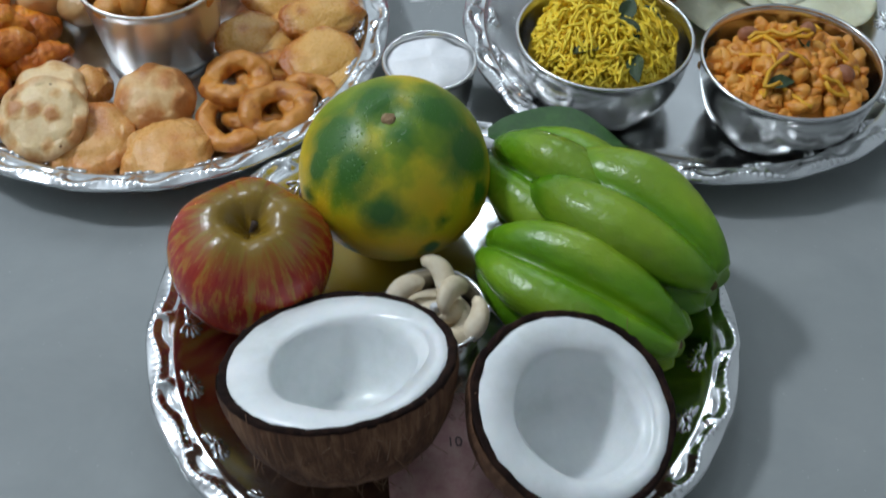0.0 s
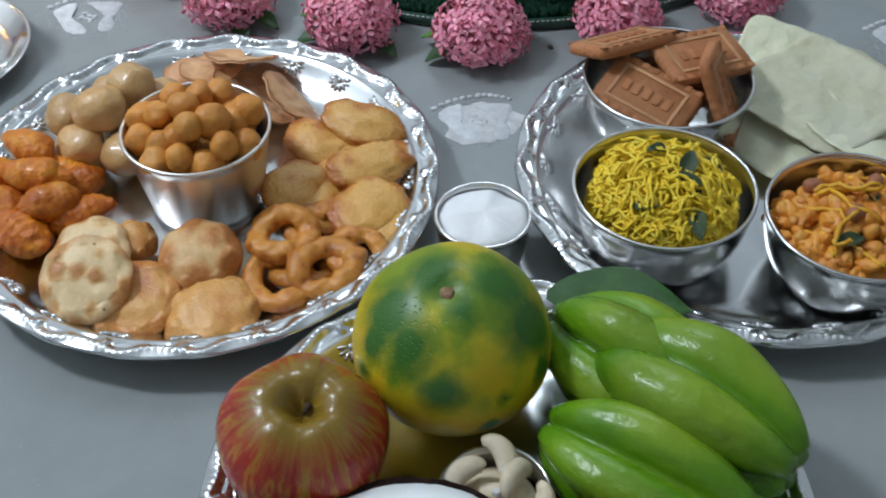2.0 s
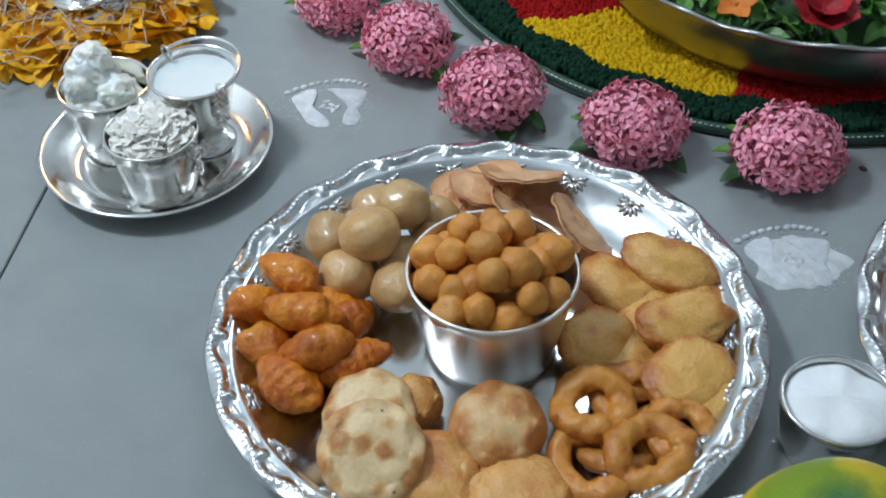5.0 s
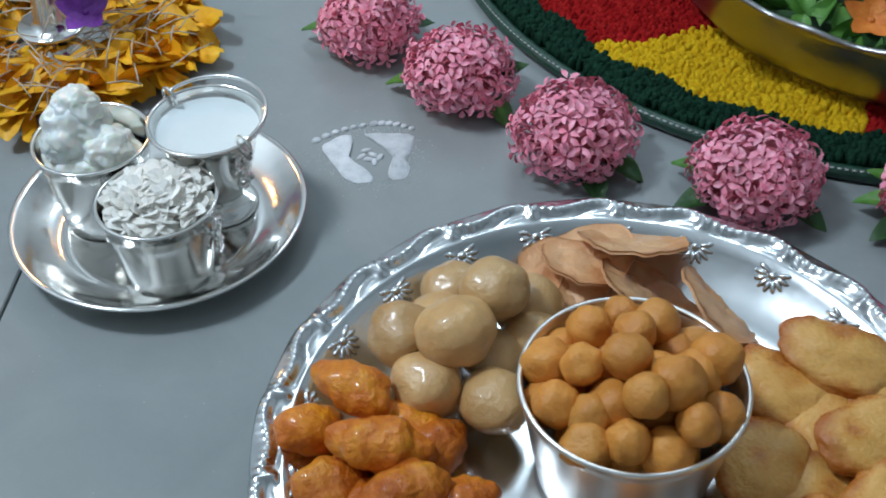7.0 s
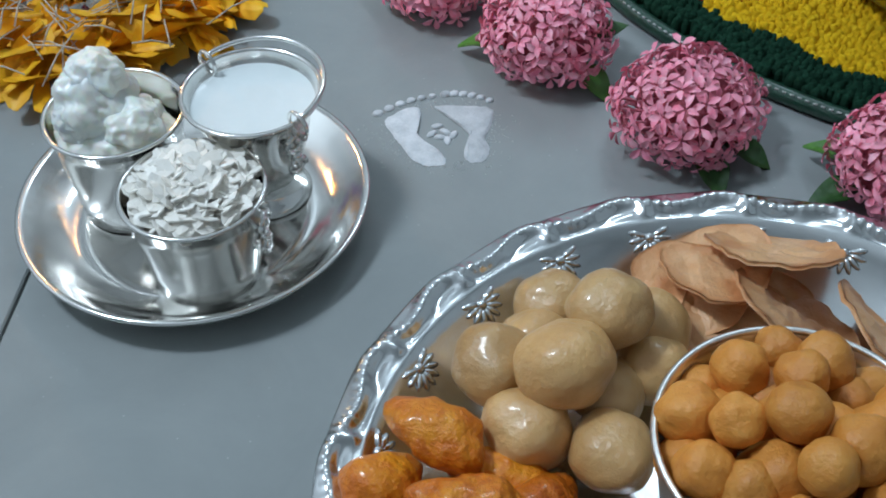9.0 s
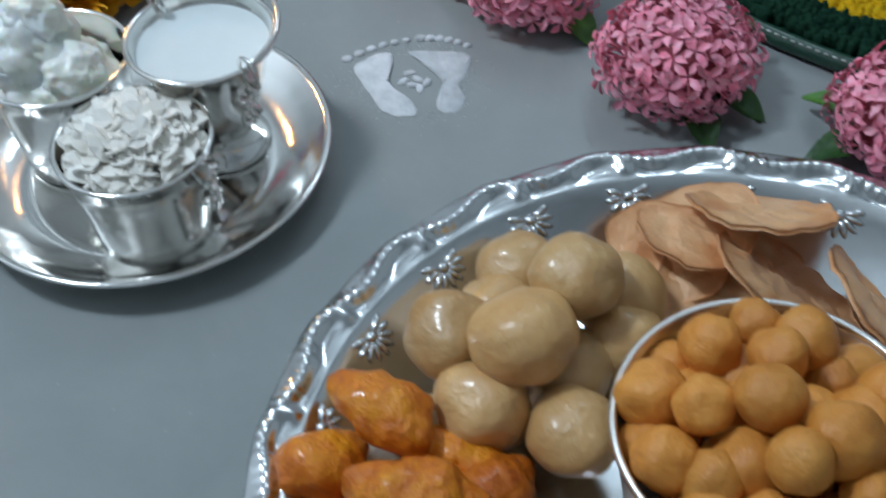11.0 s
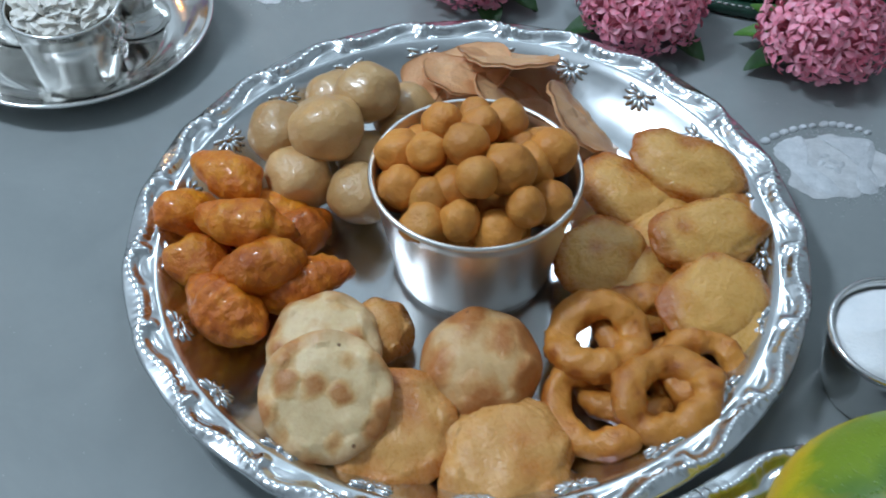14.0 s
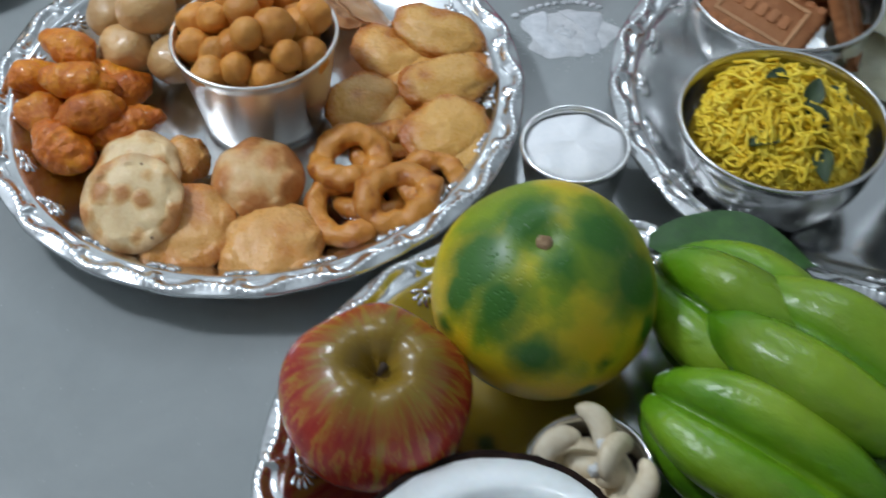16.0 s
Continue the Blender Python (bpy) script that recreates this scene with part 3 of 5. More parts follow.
PAPDIS = [((-0.190, 0.663, 0.0215), 0.0235, 0, (-0.05, -0.3, 0.93), 0.15), ((-0.160, 0.674, 0.0315), 0.0255, -6, (0.02, 0.52, 0.85), 0.25), ((-0.157, 0.655, 0.0225), 0.0255, -48, (0.52, 0.36, 0.76), -0.25),
          ((-0.1225, 0.645, 0.0235), 0.0275, -58, (0.66, 0.30, 0.66), -0.3), ((-0.176, 0.650, 0.0165), 0.024, 20, (0.05, -0.25, 0.95), 0.2), ((-0.180, 0.671, 0.0265), 0.024, 50, (0, 0.1, 0.95), 0.2),
          ((-0.143, 0.643, 0.0165), 0.023, -40, (0.4, 0.2, 0.85), 0.2), ((-0.168, 0.662, 0.0135), 0.024, 10, (0, -0.05, 1), 0.1)]
for i, (p, r, turn, nrm, bend) in enumerate(PAPDIS):
    solo("papdi", papdi(r * 0.97, i, bend * 0.55), None, aim(p, nrm, turn), "thin crisp brown fried papdi wafer in a loose stack", "fried snack", "papdi wafers")


# ---- fruit tray ----
def apple_material():
    n = Nodes("striped_apple_skin")
    flat = n.t.nodes.new("ShaderNodeVectorMath")
    flat.operation = "MULTIPLY"
    n.link(n.obj, flat.inputs[0])
    flat.inputs[1].default_value = (1, 1, 0)
    unit = n.t.nodes.new("ShaderNodeVectorMath")
    unit.operation = "NORMALIZE"
    n.link(flat.outputs[0], unit.inputs[0])
    down = n.t.nodes.new("ShaderNodeVectorMath")
    down.operation = "MULTIPLY_ADD"
    n.link(n.obj, down.inputs[0])
    down.inputs[1].default_value = (4, 4, 9)
    n.link(unit.outputs[0], down.inputs[2])
    ang = n.noise(7, 5, 0.65, down.outputs[0], 0.1)
    big = n.noise(30, 2, 0.5)
    top = n.sep(2)
    f = n.math("ADD", n.math("MULTIPLY", ang, 0.9), n.math("MULTIPLY", big, 0.28))
    col = n.ramp(f, [(0.43, (0.40, 0.21, 0.025)), (0.52, (0.44, 0.13, 0.02)), (0.59, (0.36, 0.030, 0.014)), (0.8, (0.24, 0.010, 0.008))])
    cap = n.math("ADD", n.rim(), n.math("MULTIPLY", n.math("SUBTRACT", ang, 0.5), 0.9))
    green = n.math("MULTIPLY", n.ramp(cap, [(0.50, (1, 1, 1)), (0.92, (0, 0, 0))]), n.ramp(top, [(0.008, (0, 0, 0)), (0.02, (1, 1, 1))]))
    col = n.mix(n.math("MULTIPLY", green, 0.85), col, (0.20, 0.15, 0.014))
    speck = n.ramp(n.voronoi(260), [(0.10, (1, 1, 1)), (0.16, (0, 0, 0))])
    col = n.mix(n.math("MULTIPLY", speck, 0.2), col, (0.5, 0.35, 0.12))
    n.bump(n.noise(60, 4), 0.0009)
    return n.done(col, 0.27, 0.0, 0.5, 0.03)


def apple(at, r):
    t = thing("apple", at, "red striped yellow-green apple with a sunken top", "apple", turn=20)
    prof = []
    for k in range(41):
        a = math.pi * k / 40
        rr = r * math.sin(a) * (1 + 0.06 * math.cos(a))
        z = r * 0.92 * math.cos(a)
        dip = 0.42 * r * math.exp(-((rr / (0.24 * r)) ** 2)) if k < 20 else -0.35 * r * math.exp(-((rr / (0.3 * r)) ** 2))
        prof.append((max(rr, 0.0004), z - dip))

    def bend(a, rr, z, i):
        return rr * (1 + 0.02 * math.cos(5 * a) + 0.012 * math.cos(2 * a + 1)), z + 0.001 * math.cos(5 * a + 0.5)

    part("skin", lathe(prof, 64, bend), apple_material(), t)
    stem = varied("apple_stem", (0.03, 0.02, 0.012), (0.06, 0.035, 0.02), (0.1, 0.06, 0.03), 200, 0.8)
    part("stem", tube("stem", [(0, 0, r * 0.3), (0.001, 0.001, r * 0.5), (0.003, 0.001, r * 0.66)], [0.0014, 0.0012, 0.0018], stem), None, t)
    return t


AP = apple((-0.087, 0.3625, BASE + 0.0365), 0.0395)
AP.rotation_euler = (0.12, 0.05, 0.4)


# where the skin is still dark green: direction on the fruit and size of each patch
GREEN_PATCHES = [
    (-0.029, -0.006, 0.039, 0.0175), (-0.018, -0.027, 0.036, 0.0147), (-0.002, -0.042, 0.024, 0.0119), (0.025, -0.039, 0.013, 0.0059), (0.026, 0.006, 0.041, 0.0169), (0.040, -0.008, 0.027, 0.0169), (0.042, -0.022, 0.010, 0.0070),
    (-0.006, 0.011, 0.047, 0.0155), (-0.041, -0.023, 0.012, 0.0059), (-0.024, -0.041, -0.010, 0.0049), (0.019, -0.044, -0.006, 0.0049), (0.008, -0.010, 0.047, 0.0105), (-0.036, -0.016, 0.029, 0.0105),
]


def pomelo_material():
    n = Nodes("green_yellow_citrus_skin")
    warp = n.math("MULTIPLY", n.math("SUBTRACT", n.noise(42, 3, 0.6), 0.5), 0.022)
    green = None
    for x, y, z, r in GREEN_PATCHES:
        d = n.t.nodes.new("ShaderNodeVectorMath")
        d.operation = "DISTANCE"
        n.link(n.obj, d.inputs[0])
        d.inputs[1].default_value = (x, y, z)
        g = n.math("DIVIDE", n.math("ADD", d.outputs["Value"], warp), r * 2.5)
        green = g if green is None else n.math("MINIMUM", green, g)
    back = n.math("ADD", n.math("MULTIPLY", n.noise(26, 2, 0.45, None, 0.5), 0.8), n.math("MULTIPLY", n.noise(90, 3, 0.6), 0.2))
    back = n.math("ADD", back, n.math("MULTIPLY", n.sep(2), 2.6))
    col = n.ramp(back, [(0.44, (0.62, 0.42, 0.012)), (0.56, (0.50, 0.42, 0.012)), (0.66, (0.19, 0.28, 0.012))])
    col = n.mix(n.ramp(green, [(0.22, (1, 1, 1)), (0.58, (0, 0, 0))]), col, (0.032, 0.125, 0.010))
    scar = n.ramp(n.noise(55, 5, 0.7, None, 1.0), [(0.65, (0, 0, 0)), (0.71, (1, 1, 1))])
    col = n.mix(n.math("MULTIPLY", scar, 0.5), col, (0.33, 0.25, 0.13))
    pores = n.voronoi(520)
    n.bump(n.ramp(pores, [(0.0, (0, 0, 0)), (0.35, (1, 1, 1))]), 0.0003, 0.8)
    return n.done(col, 0.38, 0.0, 0.45, 0.03)


def pomelo(at, r):
    t = thing("citrus_fruit", at, "large round citrus fruit mottled green and yellow", "citrus fruit", turn=75)
    bm = blob((r, r * 0.99, r * 0.925), 0.03, 1.3, 3, 5)
    for v in bm.verts:
        v.co.z -= 0.004 * math.exp(-((math.hypot(v.co.x, v.co.y) / 0.008) ** 2)) * (1 if v.co.z > 0 else 0)
    part("skin", bm, pomelo_material(), t)
    stub = varied("fruit_stub", (0.18, 0.1, 0.05), (0.3, 0.19, 0.1), (0.42, 0.3, 0.18), 300, 0.9)
    part("stem_stub", blob((0.0038, 0.0036, 0.0018), 0.25, 2, 8, 3), stub, t, "dry brown stem stub", pose(0, 0, r * 0.925 - 0.0034))
    return t


POM = pomelo((-0.0185, 0.4165, BASE + 0.0462), 0.0490)
POM.rotation_euler = (0.20, -0.05, 0.0)

HUSK = Nodes("coconut_husk")
_f = HUSK.noise(240, 4, 0.7, HUSK.stretch(1, 1, 0.12), 0.6)
_g = HUSK.noise(45, 3)
HUSK.bump(HUSK.math("ADD", _f, _g), 0.0018)
HUSK = HUSK.done(HUSK.ramp(HUSK.math("ADD", HUSK.math("MULTIPLY", _f, 0.65), HUSK.math("MULTIPLY", _g, 0.35)), [(0.32, (0.045, 0.02, 0.012)), (0.5, (0.13, 0.06, 0.032)), (0.68, (0.28, 0.15, 0.08))]), 0.85, 0.0, 0.3)
SHELL_EDGE = varied("coconut_shell_edge", (0.010, 0.006, 0.005), (0.020, 0.010, 0.008), (0.045, 0.022, 0.014), 200, 0.85, 0.0012, spec=0.12)
FLESH = varied("coconut_flesh", (0.70, 0.74, 0.72), (0.80, 0.83, 0.83), (0.86, 0.88, 0.88), 35, 0.35, 0.0003, 200, sss=0.1, coat=0.15)
FIBRE = varied("coconut_fibre", (0.1, 0.05, 0.03), (0.25, 0.14, 0.08), (0.4, 0.26, 0.16), 200, 0.9)


def coconut(at, normal, r, depth, spin, label, seed):
    t = thing("coconut_half", at, label, "coconut", "coconut halves")
    t.matrix_world = aim(at, normal, spin)
    side = aim(at, normal, spin).to_3x3().inverted() @ Vector((1, -0.25, 0))
    hollow = math.atan2(side.y, side.x)

    def rough_edge(a, rr, z, i):
        return rr * (1 + 0.012 * math.sin(3 * a + seed) + 0.012 * noise.noise(Vector((math.cos(a) * 6, math.sin(a) * 6, seed))) + 0.012 * noise.noise(Vector((math.cos(a) * 19, math.sin(a) * 19, seed)))), z + 0.0010 * noise.noise(Vector((math.cos(a) * 9, math.sin(a) * 9, seed + 3)))

    outer = [(r * math.cos(u * math.pi / 2) ** 0.8 + 0.0004, -depth * math.sin(u * math.pi / 2)) for u in [k / 16 for k in range(17)]]
    bm = lathe(outer, 72, rough_edge)
    for v in bm.verts:
        v.co *= 1 + 0.02 * noise.noise(v.co * 55 + Vector((seed, 0, 0)))
    part("husk", bm, HUSK, t, "rough brown fibrous coconut husk")
    rim = [(r * 1.0, -0.0012), (r * 1.004, 0.0006), (r * 0.985, 0.0016), (r * 0.95, 0.0014), (r * 0.925, 0.0006), (r * 0.92, -0.003)]
    part("shell_rim", lathe(rim, 96, rough_edge), SHELL_EDGE, t, "dark broken shell edge")
    inner = [(r * 0.935, 0.0002), (r * 0.92, 0.0012), (r * 0.77, 0.0010), (r * 0.66, 0.0004), (r * 0.62, -0.0014)]
    for k in range(1, 13):
        u = k / 12
        inner.append((r * 0.605 * math.cos(u * math.pi / 2) ** 0.5 + 0.0004, -0.0014 - depth * 0.70 * math.sin(u * math.pi / 2)))

    def soft(a, rr, z, i):
        k = 1 + 0.02 * math.sin(2 * a + seed) + 0.012 * math.sin(5 * a)
        if i < 2:
            k = 1 + 0.012 * noise.noise(Vector((math.cos(a) * 7, math.sin(a) * 7, seed + 9))) + 0.022 * abs(noise.noise(Vector((math.cos(a) * 16, math.sin(a) * 16, seed + 2)))) - 0.006
        else:
            # the hollow lies off centre: a sharp lip on one side, a long slope on the other
            slope = max(0.0, math.cos(a - hollow))
            steep = max(0.0, -math.cos(a - hollow))
            if i in (3, 4):
                k += 0.22 * slope - 0.10 * steep
                z -= 0.0012 * slope
            elif 4 < i < 13:
                k += 0.10 * slope - 0.10 * steep
                z += 0.0024 * slope * (13 - i) / 8
        return rr * k, z + 0.0006 * noise.noise(Vector((math.cos(a) * 4 * rr / r, math.sin(a) * 4 * rr / r, seed)))

    part("flesh", lathe(inner, 96, soft), FLESH, t, "moist white coconut flesh with a hollow")
    paths = []
    for k in range(150):
        a, u = uni(0, 6.28), uni(0.05, 0.8)
        p = Vector((math.cos(a) * r * math.cos(u * 1.57) ** 0.8, math.sin(a) * r * math.cos(u * 1.57) ** 0.8, -depth * math.sin(u * 1.57)))
        d = Vector((-math.sin(a) * uni(-0.5, 0.5), math.cos(a) * uni(-0.5, 0.5), uni(-1, 1))).normalized()
        out = Vector((p.x, p.y, p.z * 0.6)).normalized()
        q = p * 1.003
        l = uni(0.004, 0.011)
        paths.append([q, q + d * l * 0.5 + out * uni(0.0002, 0.0014), q + d * l + out * uni(0.0, 0.003)])
    tagged(part("husk_fibres", many_tubes("husk_fibres", paths, 0.00016, FIBRE, 3), None, t, "loose husk fibres"), kind="stuff")
    return t


coconut((-0.039, 0.289, 0.0595), (-0.10, 0.30, 0.94), 0.0518, 0.0535, 10, "halved coconut standing cut side up with white flesh", 1)
coconut((0.0635, 0.2685, 0.053), (0.24, -0.24, 0.93), 0.0462, 0.047, 60, "halved coconut tilted towards its side with white flesh", 5)


def star_material():
    n = Nodes("green_starfruit_skin")
    f = n.noise(30, 3, 0.5, n.stretch(0.35, 1, 1))
    col = n.ramp(f, [(0.32, (0.05, 0.155, 0.005)), (0.5, (0.105, 0.26, 0.006)), (0.66, (0.21, 0.37, 0.012))])
    y = n.math("POWER", n.math("ADD", n.math("MULTIPLY", n.sep(1), n.sep(1)), n.math("MULTIPLY", n.sep(2), n.sep(2))), 0.5)
    ridge = n.ramp(y, [(0.028, (0, 0, 0)), (0.035, (1, 1, 1))])
    col = n.mix(n.math("MULTIPLY", ridge, 0.35), col, (0.28, 0.33, 0.03))
    scuff = n.ramp(n.noise(75, 5, 0.7, None, 0.8), [(0.60, (0, 0, 0)), (0.70, (1, 1, 1))])
    col = n.mix(n.math("MULTIPLY", scuff, 0.35), col, (0.30, 0.34, 0.08))
    n.bump(n.noise(70, 4), 0.0016)
    return n.done(col, n.math("ADD", n.math("MULTIPLY", f, 0.3), 0.14), 0.0, 0.42, 0.18)


STAR = star_material()
TIP = varied("dry_fruit_tip", (0.06, 0.04, 0.02), (0.12, 0.08, 0.035), (0.2, 0.14, 0.06), 200, 0.8)


def star_fruit(length, radius, at, along, roll, seed, label):
    n, m = 36, 80
    bm = bmesh.new()
    rows = []
    for i in range(n + 1):
        u = i / n
        env = math.sin(math.pi * (0.035 + 0.93 * u)) ** 0.50 * (1 - 0.10 * (u - 0.5))
        row = []
        for k in range(m):
            a = 2 * math.pi * k / m
            lobe = abs(math.cos(2.5 * a)) ** 0.62
            r = radius * env * (0.60 + 0.40 * lobe + 0.02 * lobe ** 24) * (1 + 0.04 * noise.noise(Vector((u * 4, math.cos(a) * 1.2, math.sin(a) * 1.2 + seed))))
            x = (u - 0.5) * length * (1 + 0.05 * lobe)
            row.append(bm.verts.new((x, math.cos(a) * r, math.sin(a) * r)))
        rows.append(row)
    for a, b in zip(rows, rows[1:]):
        for k in range(m):
            bm.faces.new((a[k], a[(k + 1) % m], b[(k + 1) % m], b[k]))
    bm.faces.new(rows[0][::-1])
    bm.faces.new(rows[-1])
    q = Vector(along).normalized().to_track_quat("X", "Z")
    t = thing("star_fruit", at, label, "star fruit", "star fruits")
    part("flesh", bm, STAR, t)
    part("dry_tip", blob((0.0022, 0.0026, 0.0026), 0.3, 2, seed, 2), TIP, t, "dry brown tip", pose(length * 0.5, 0, 0))
    t.matrix_world = Matrix.Translation(at) @ q.to_matrix().to_4x4() @ Matrix.Rotation(math.radians(roll), 4, "X")
    return t


star_fruit(0.103, 0.034, (0.0735, 0.3475, 0.033), (0.085, -0.052, -0.004), 8, 1, "glossy green ridged star fruit lying at the front of others")
star_fruit(0.100, 0.0415, (0.0965, 0.3790, 0.0415), (0.085, -0.066, 0.0), -16, 2, "large glossy green ridged star fruit lying on the tray")
star_fruit(0.090, 0.036, (0.0700, 0.4095, 0.037), (0.072, -0.062, 0.0), 24, 3, "glossy green star fruit lying behind the others")

LEAF = varied("dark_green_leaf", (0.012, 0.05, 0.008), (0.022, 0.08, 0.012), (0.04, 0.12, 0.02), 60, 0.5, 0.0004, 300)
LEAF_PALE = varied("fresh_green_leaf", (0.05, 0.15, 0.02), (0.085, 0.22, 0.03), (0.14, 0.30, 0.05), 60, 0.35, 0.0003, 300)


def leaf_mesh(length, width, material, curl=0.25, fold=0.25, name="leaf", n=12, blunt=False):
    verts, faces = [], []
    for i in range(n + 1):
        u = i / n
        w = width * math.sin(math.pi * min(u * 0.98 + 0.015, 1)) ** 0.8 * (1.15 - 0.4 * u)
        if blunt:
            w = width * min(1.0, 0.25 + 1.3 * u) * min(1.0, 0.35 + (1 - u) * 6)
        for k in (-1, -0.5, 0, 0.5, 1):
            verts.append((u * length, k * w, fold * abs(k) * w - curl * length * u * u + 0.02 * length * math.sin(u * 9 + k * 2)))
    for i in range(n):
        for k in range(4):
            a = i * 5 + k
            faces.append((a, a + 1, a + 6, a + 5))
    o = len(verts)
    verts += [(x, y, z - 0.0004) for x, y, z in verts]
    faces += [tuple(o + i for i in f[::-1]) for f in faces]
    return raw(name, verts, faces, material)


big_leaf = leaf_mesh(0.075, 0.022, LEAF, 0.12, 0.3)
for p, turn, tilt, roll in (((0.030, 0.455, 0.040), -8, -8, -10), ((0.026, 0.44, 0.036), -24, -4, -25), ((0.05, 0.462, 0.034), -30, 2, -10)):
    solo("leaf", big_leaf, None, pose(*p, roll, tilt, turn), "glossy dark green leaf tucked behind the star fruit", "leaf", "leaves on the fruit tray")

# banknote under the coconuts
NOTE = varied("pink_banknote_paper", (0.50, 0.26, 0.26), (0.60, 0.36, 0.34), (0.66, 0.45, 0.42), 120, 0.8)
INK = varied("dark_ink", (0.05, 0.04, 0.05), (0.08, 0.06, 0.07), (0.12, 0.08, 0.09), 200, 0.8)
note = thing("banknote", (0.012, 0.275, BASE + 0.0004), "pink paper banknote lying flat under the coconuts", "banknote", turn=5)
bm = bmesh.new()
bmesh.ops.create_grid(bm, x_segments=16, y_segments=8, size=1)
for v in bm.verts:
    v.co = Vector((v.co.x * 0.030, v.co.y * 0.034, 0.0004 + 0.0003 * math.sin(v.co.x * 5)))
ext = bmesh.ops.extrude_face_region(bm, geom=bm.faces[:])
for v in [g for g in ext["geom"] if isinstance(g, bmesh.types.BMVert)]:
    v.co.z -= 0.0003
bmesh.ops.recalc_face_normals(bm, faces=bm.faces)
part("paper", bm, NOTE, note)
txt = bpy.data.curves.new("value", "FONT")
txt.body, txt.size, txt.extrude, txt.align_x, txt.align_y = "10", 0.0075, 0.00005, "CENTER", "CENTER"
txt.materials.append(INK)
num = new("printed_value", txt)
num.parent = note
num.matrix_local = pose(0.0015, 0.0065, 0.0013, 0, 0, 0)

# cashews and sugar lumps
NUT = varied("cashew", (0.66, 0.53, 0.34), (0.78, 0.67, 0.48), (0.85, 0.77, 0.60), 90, 0.5, 0.0003)
CRYSTAL = varied("sugar_lump", (0.66, 0.68, 0.68), (0.76, 0.78, 0.78), (0.85, 0.86, 0.86), 150, 0.25, 0.0006)


def cashew_mesh(seed):
    pts, rad = [], []
    for k in range(15):
        u = k / 14
        a = -1.5 + 3.0 * u
        pts.append((0.0060 * math.cos(a), 0.0078 * math.sin(a), 0.0006 * math.sin(3 * u + seed)))
        rad.append(0.0047 * (max(0.06, math.sin(math.pi * (0.05 + 0.9 * u))) ** 0.5) * (1.1 - 0.25 * u))
    return tube("cashew", pts, rad, NUT, 14)


nuts = [cashew_mesh(s) for s in range(3)]
NUTS = [((0.0, 0.356, 0.034), (0.1, -0.5, 0.8), 20), ((0.013, 0.341, 0.035), (0.75, -0.3, 0.6), 80), ((0.0175, 0.336, 0.031), (-0.5, -0.5, 0.7), 10), ((-0.009, 0.345, 0.031), (-0.1, -0.4, 0.9), 150),
        ((0.006, 0.345, 0.029), (0.3, 0.2, 0.9), 220), ((0.010, 0.333, 0.028), (0.1, -0.2, 0.9), 300), ((-0.006, 0.337, 0.026), (0, 0, 1), 40), ((0.003, 0.352, 0.024), (0, 0, 1), 100)]
for i, (p, nrm, spin) in enumerate(NUTS):
    solo("cashew", nuts[i % 3], None, aim(p, nrm, spin) @ Matrix.Diagonal((1.2, 1.2, 0.95, 1)), "pale cream cashew nut heaped in the small cup", "nut", "cashews in the cup")
lump = blob((0.0036, 0.003, 0.0028), 0.3, 2, 4, 2)
lump_mesh = finish(lump, "sugar_lump", CRYSTAL, False)
for p in ((-0.0135, 0.349, 0.032), (-0.010, 0.353, 0.031), (0.004, 0.338, 0.035), (0.007, 0.350, 0.034)):
    solo("sugar_lump", lump_mesh, None, pose(*p, uni(0, 90), uni(0, 90), uni(0, 90)), "small whitish rock sugar lump among the nuts", "sugar", "sugar lumps")
bm = blob((0.021, 0.021, 0.008), 0.05, 2, 3, 4)
solo("nut_fill", bm, NUT, pose(NUTCUP[0], NUTCUP[1], BASE + 0.0135), "cashew pieces filling the small steel cup", "nuts", kind="stuff")


# ---- savoury tray ----
SEV = varied("yellow_noodle", (0.86, 0.54, 0.015), (0.96, 0.70, 0.035), (0.97, 0.78, 0.09), 120, 0.5)
MIXO = varied("orange_fried_piece", (0.52, 0.15, 0.015), (0.68, 0.27, 0.03), (0.78, 0.42, 0.09), 60, 0.45, 0.0005)
THICK = varied("orange_noodle", (0.66, 0.28, 0.01), (0.80, 0.40, 0.015), (0.86, 0.5, 0.04), 120, 0.5)
PEANUT = varied("roasted_peanut", (0.22, 0.07, 0.03), (0.32, 0.11, 0.045), (0.4, 0.17, 0.08), 150, 0.4)
CURRY = varied("fried_curry_leaf", (0.015, 0.035, 0.012), (0.03, 0.06, 0.02), (0.06, 0.09, 0.03), 200, 0.45)


def heap_z(x, y, r, base, top):
    d = min(1.0, math.hypot(x, y) / r)
    return base + (top - base) * (1 - d * d)


def strand(cx, cy, r, base, top, length, wiggle):
    a0 = uni(0, 6.28)
    d = math.sqrt(uni(0, 1)) * r * 0.93
    x, y = d * math.cos(a0), d * math.sin(a0)
    h = uni(0, 6.28)
    lift = uni(-0.001, 0.0085)
    turn = uni(-1, 1) * wiggle
    pts = []
    for _ in range(9):
        z = heap_z(x, y, r, base, top) + lift
        pts.append(Vector((cx + x, cy + y, z)))
        h += turn + uni(-0.8, 0.8)
        nx, ny = x + math.cos(h) * length / 8, y + math.sin(h) * length / 8
        if math.hypot(nx, ny) > r * 0.97:
            h += 2.2
            nx, ny = x + math.cos(h) * length / 8, y + math.sin(h) * length / 8
        x, y = nx, ny
        lift += uni(-0.0022, 0.0022)
    return pts


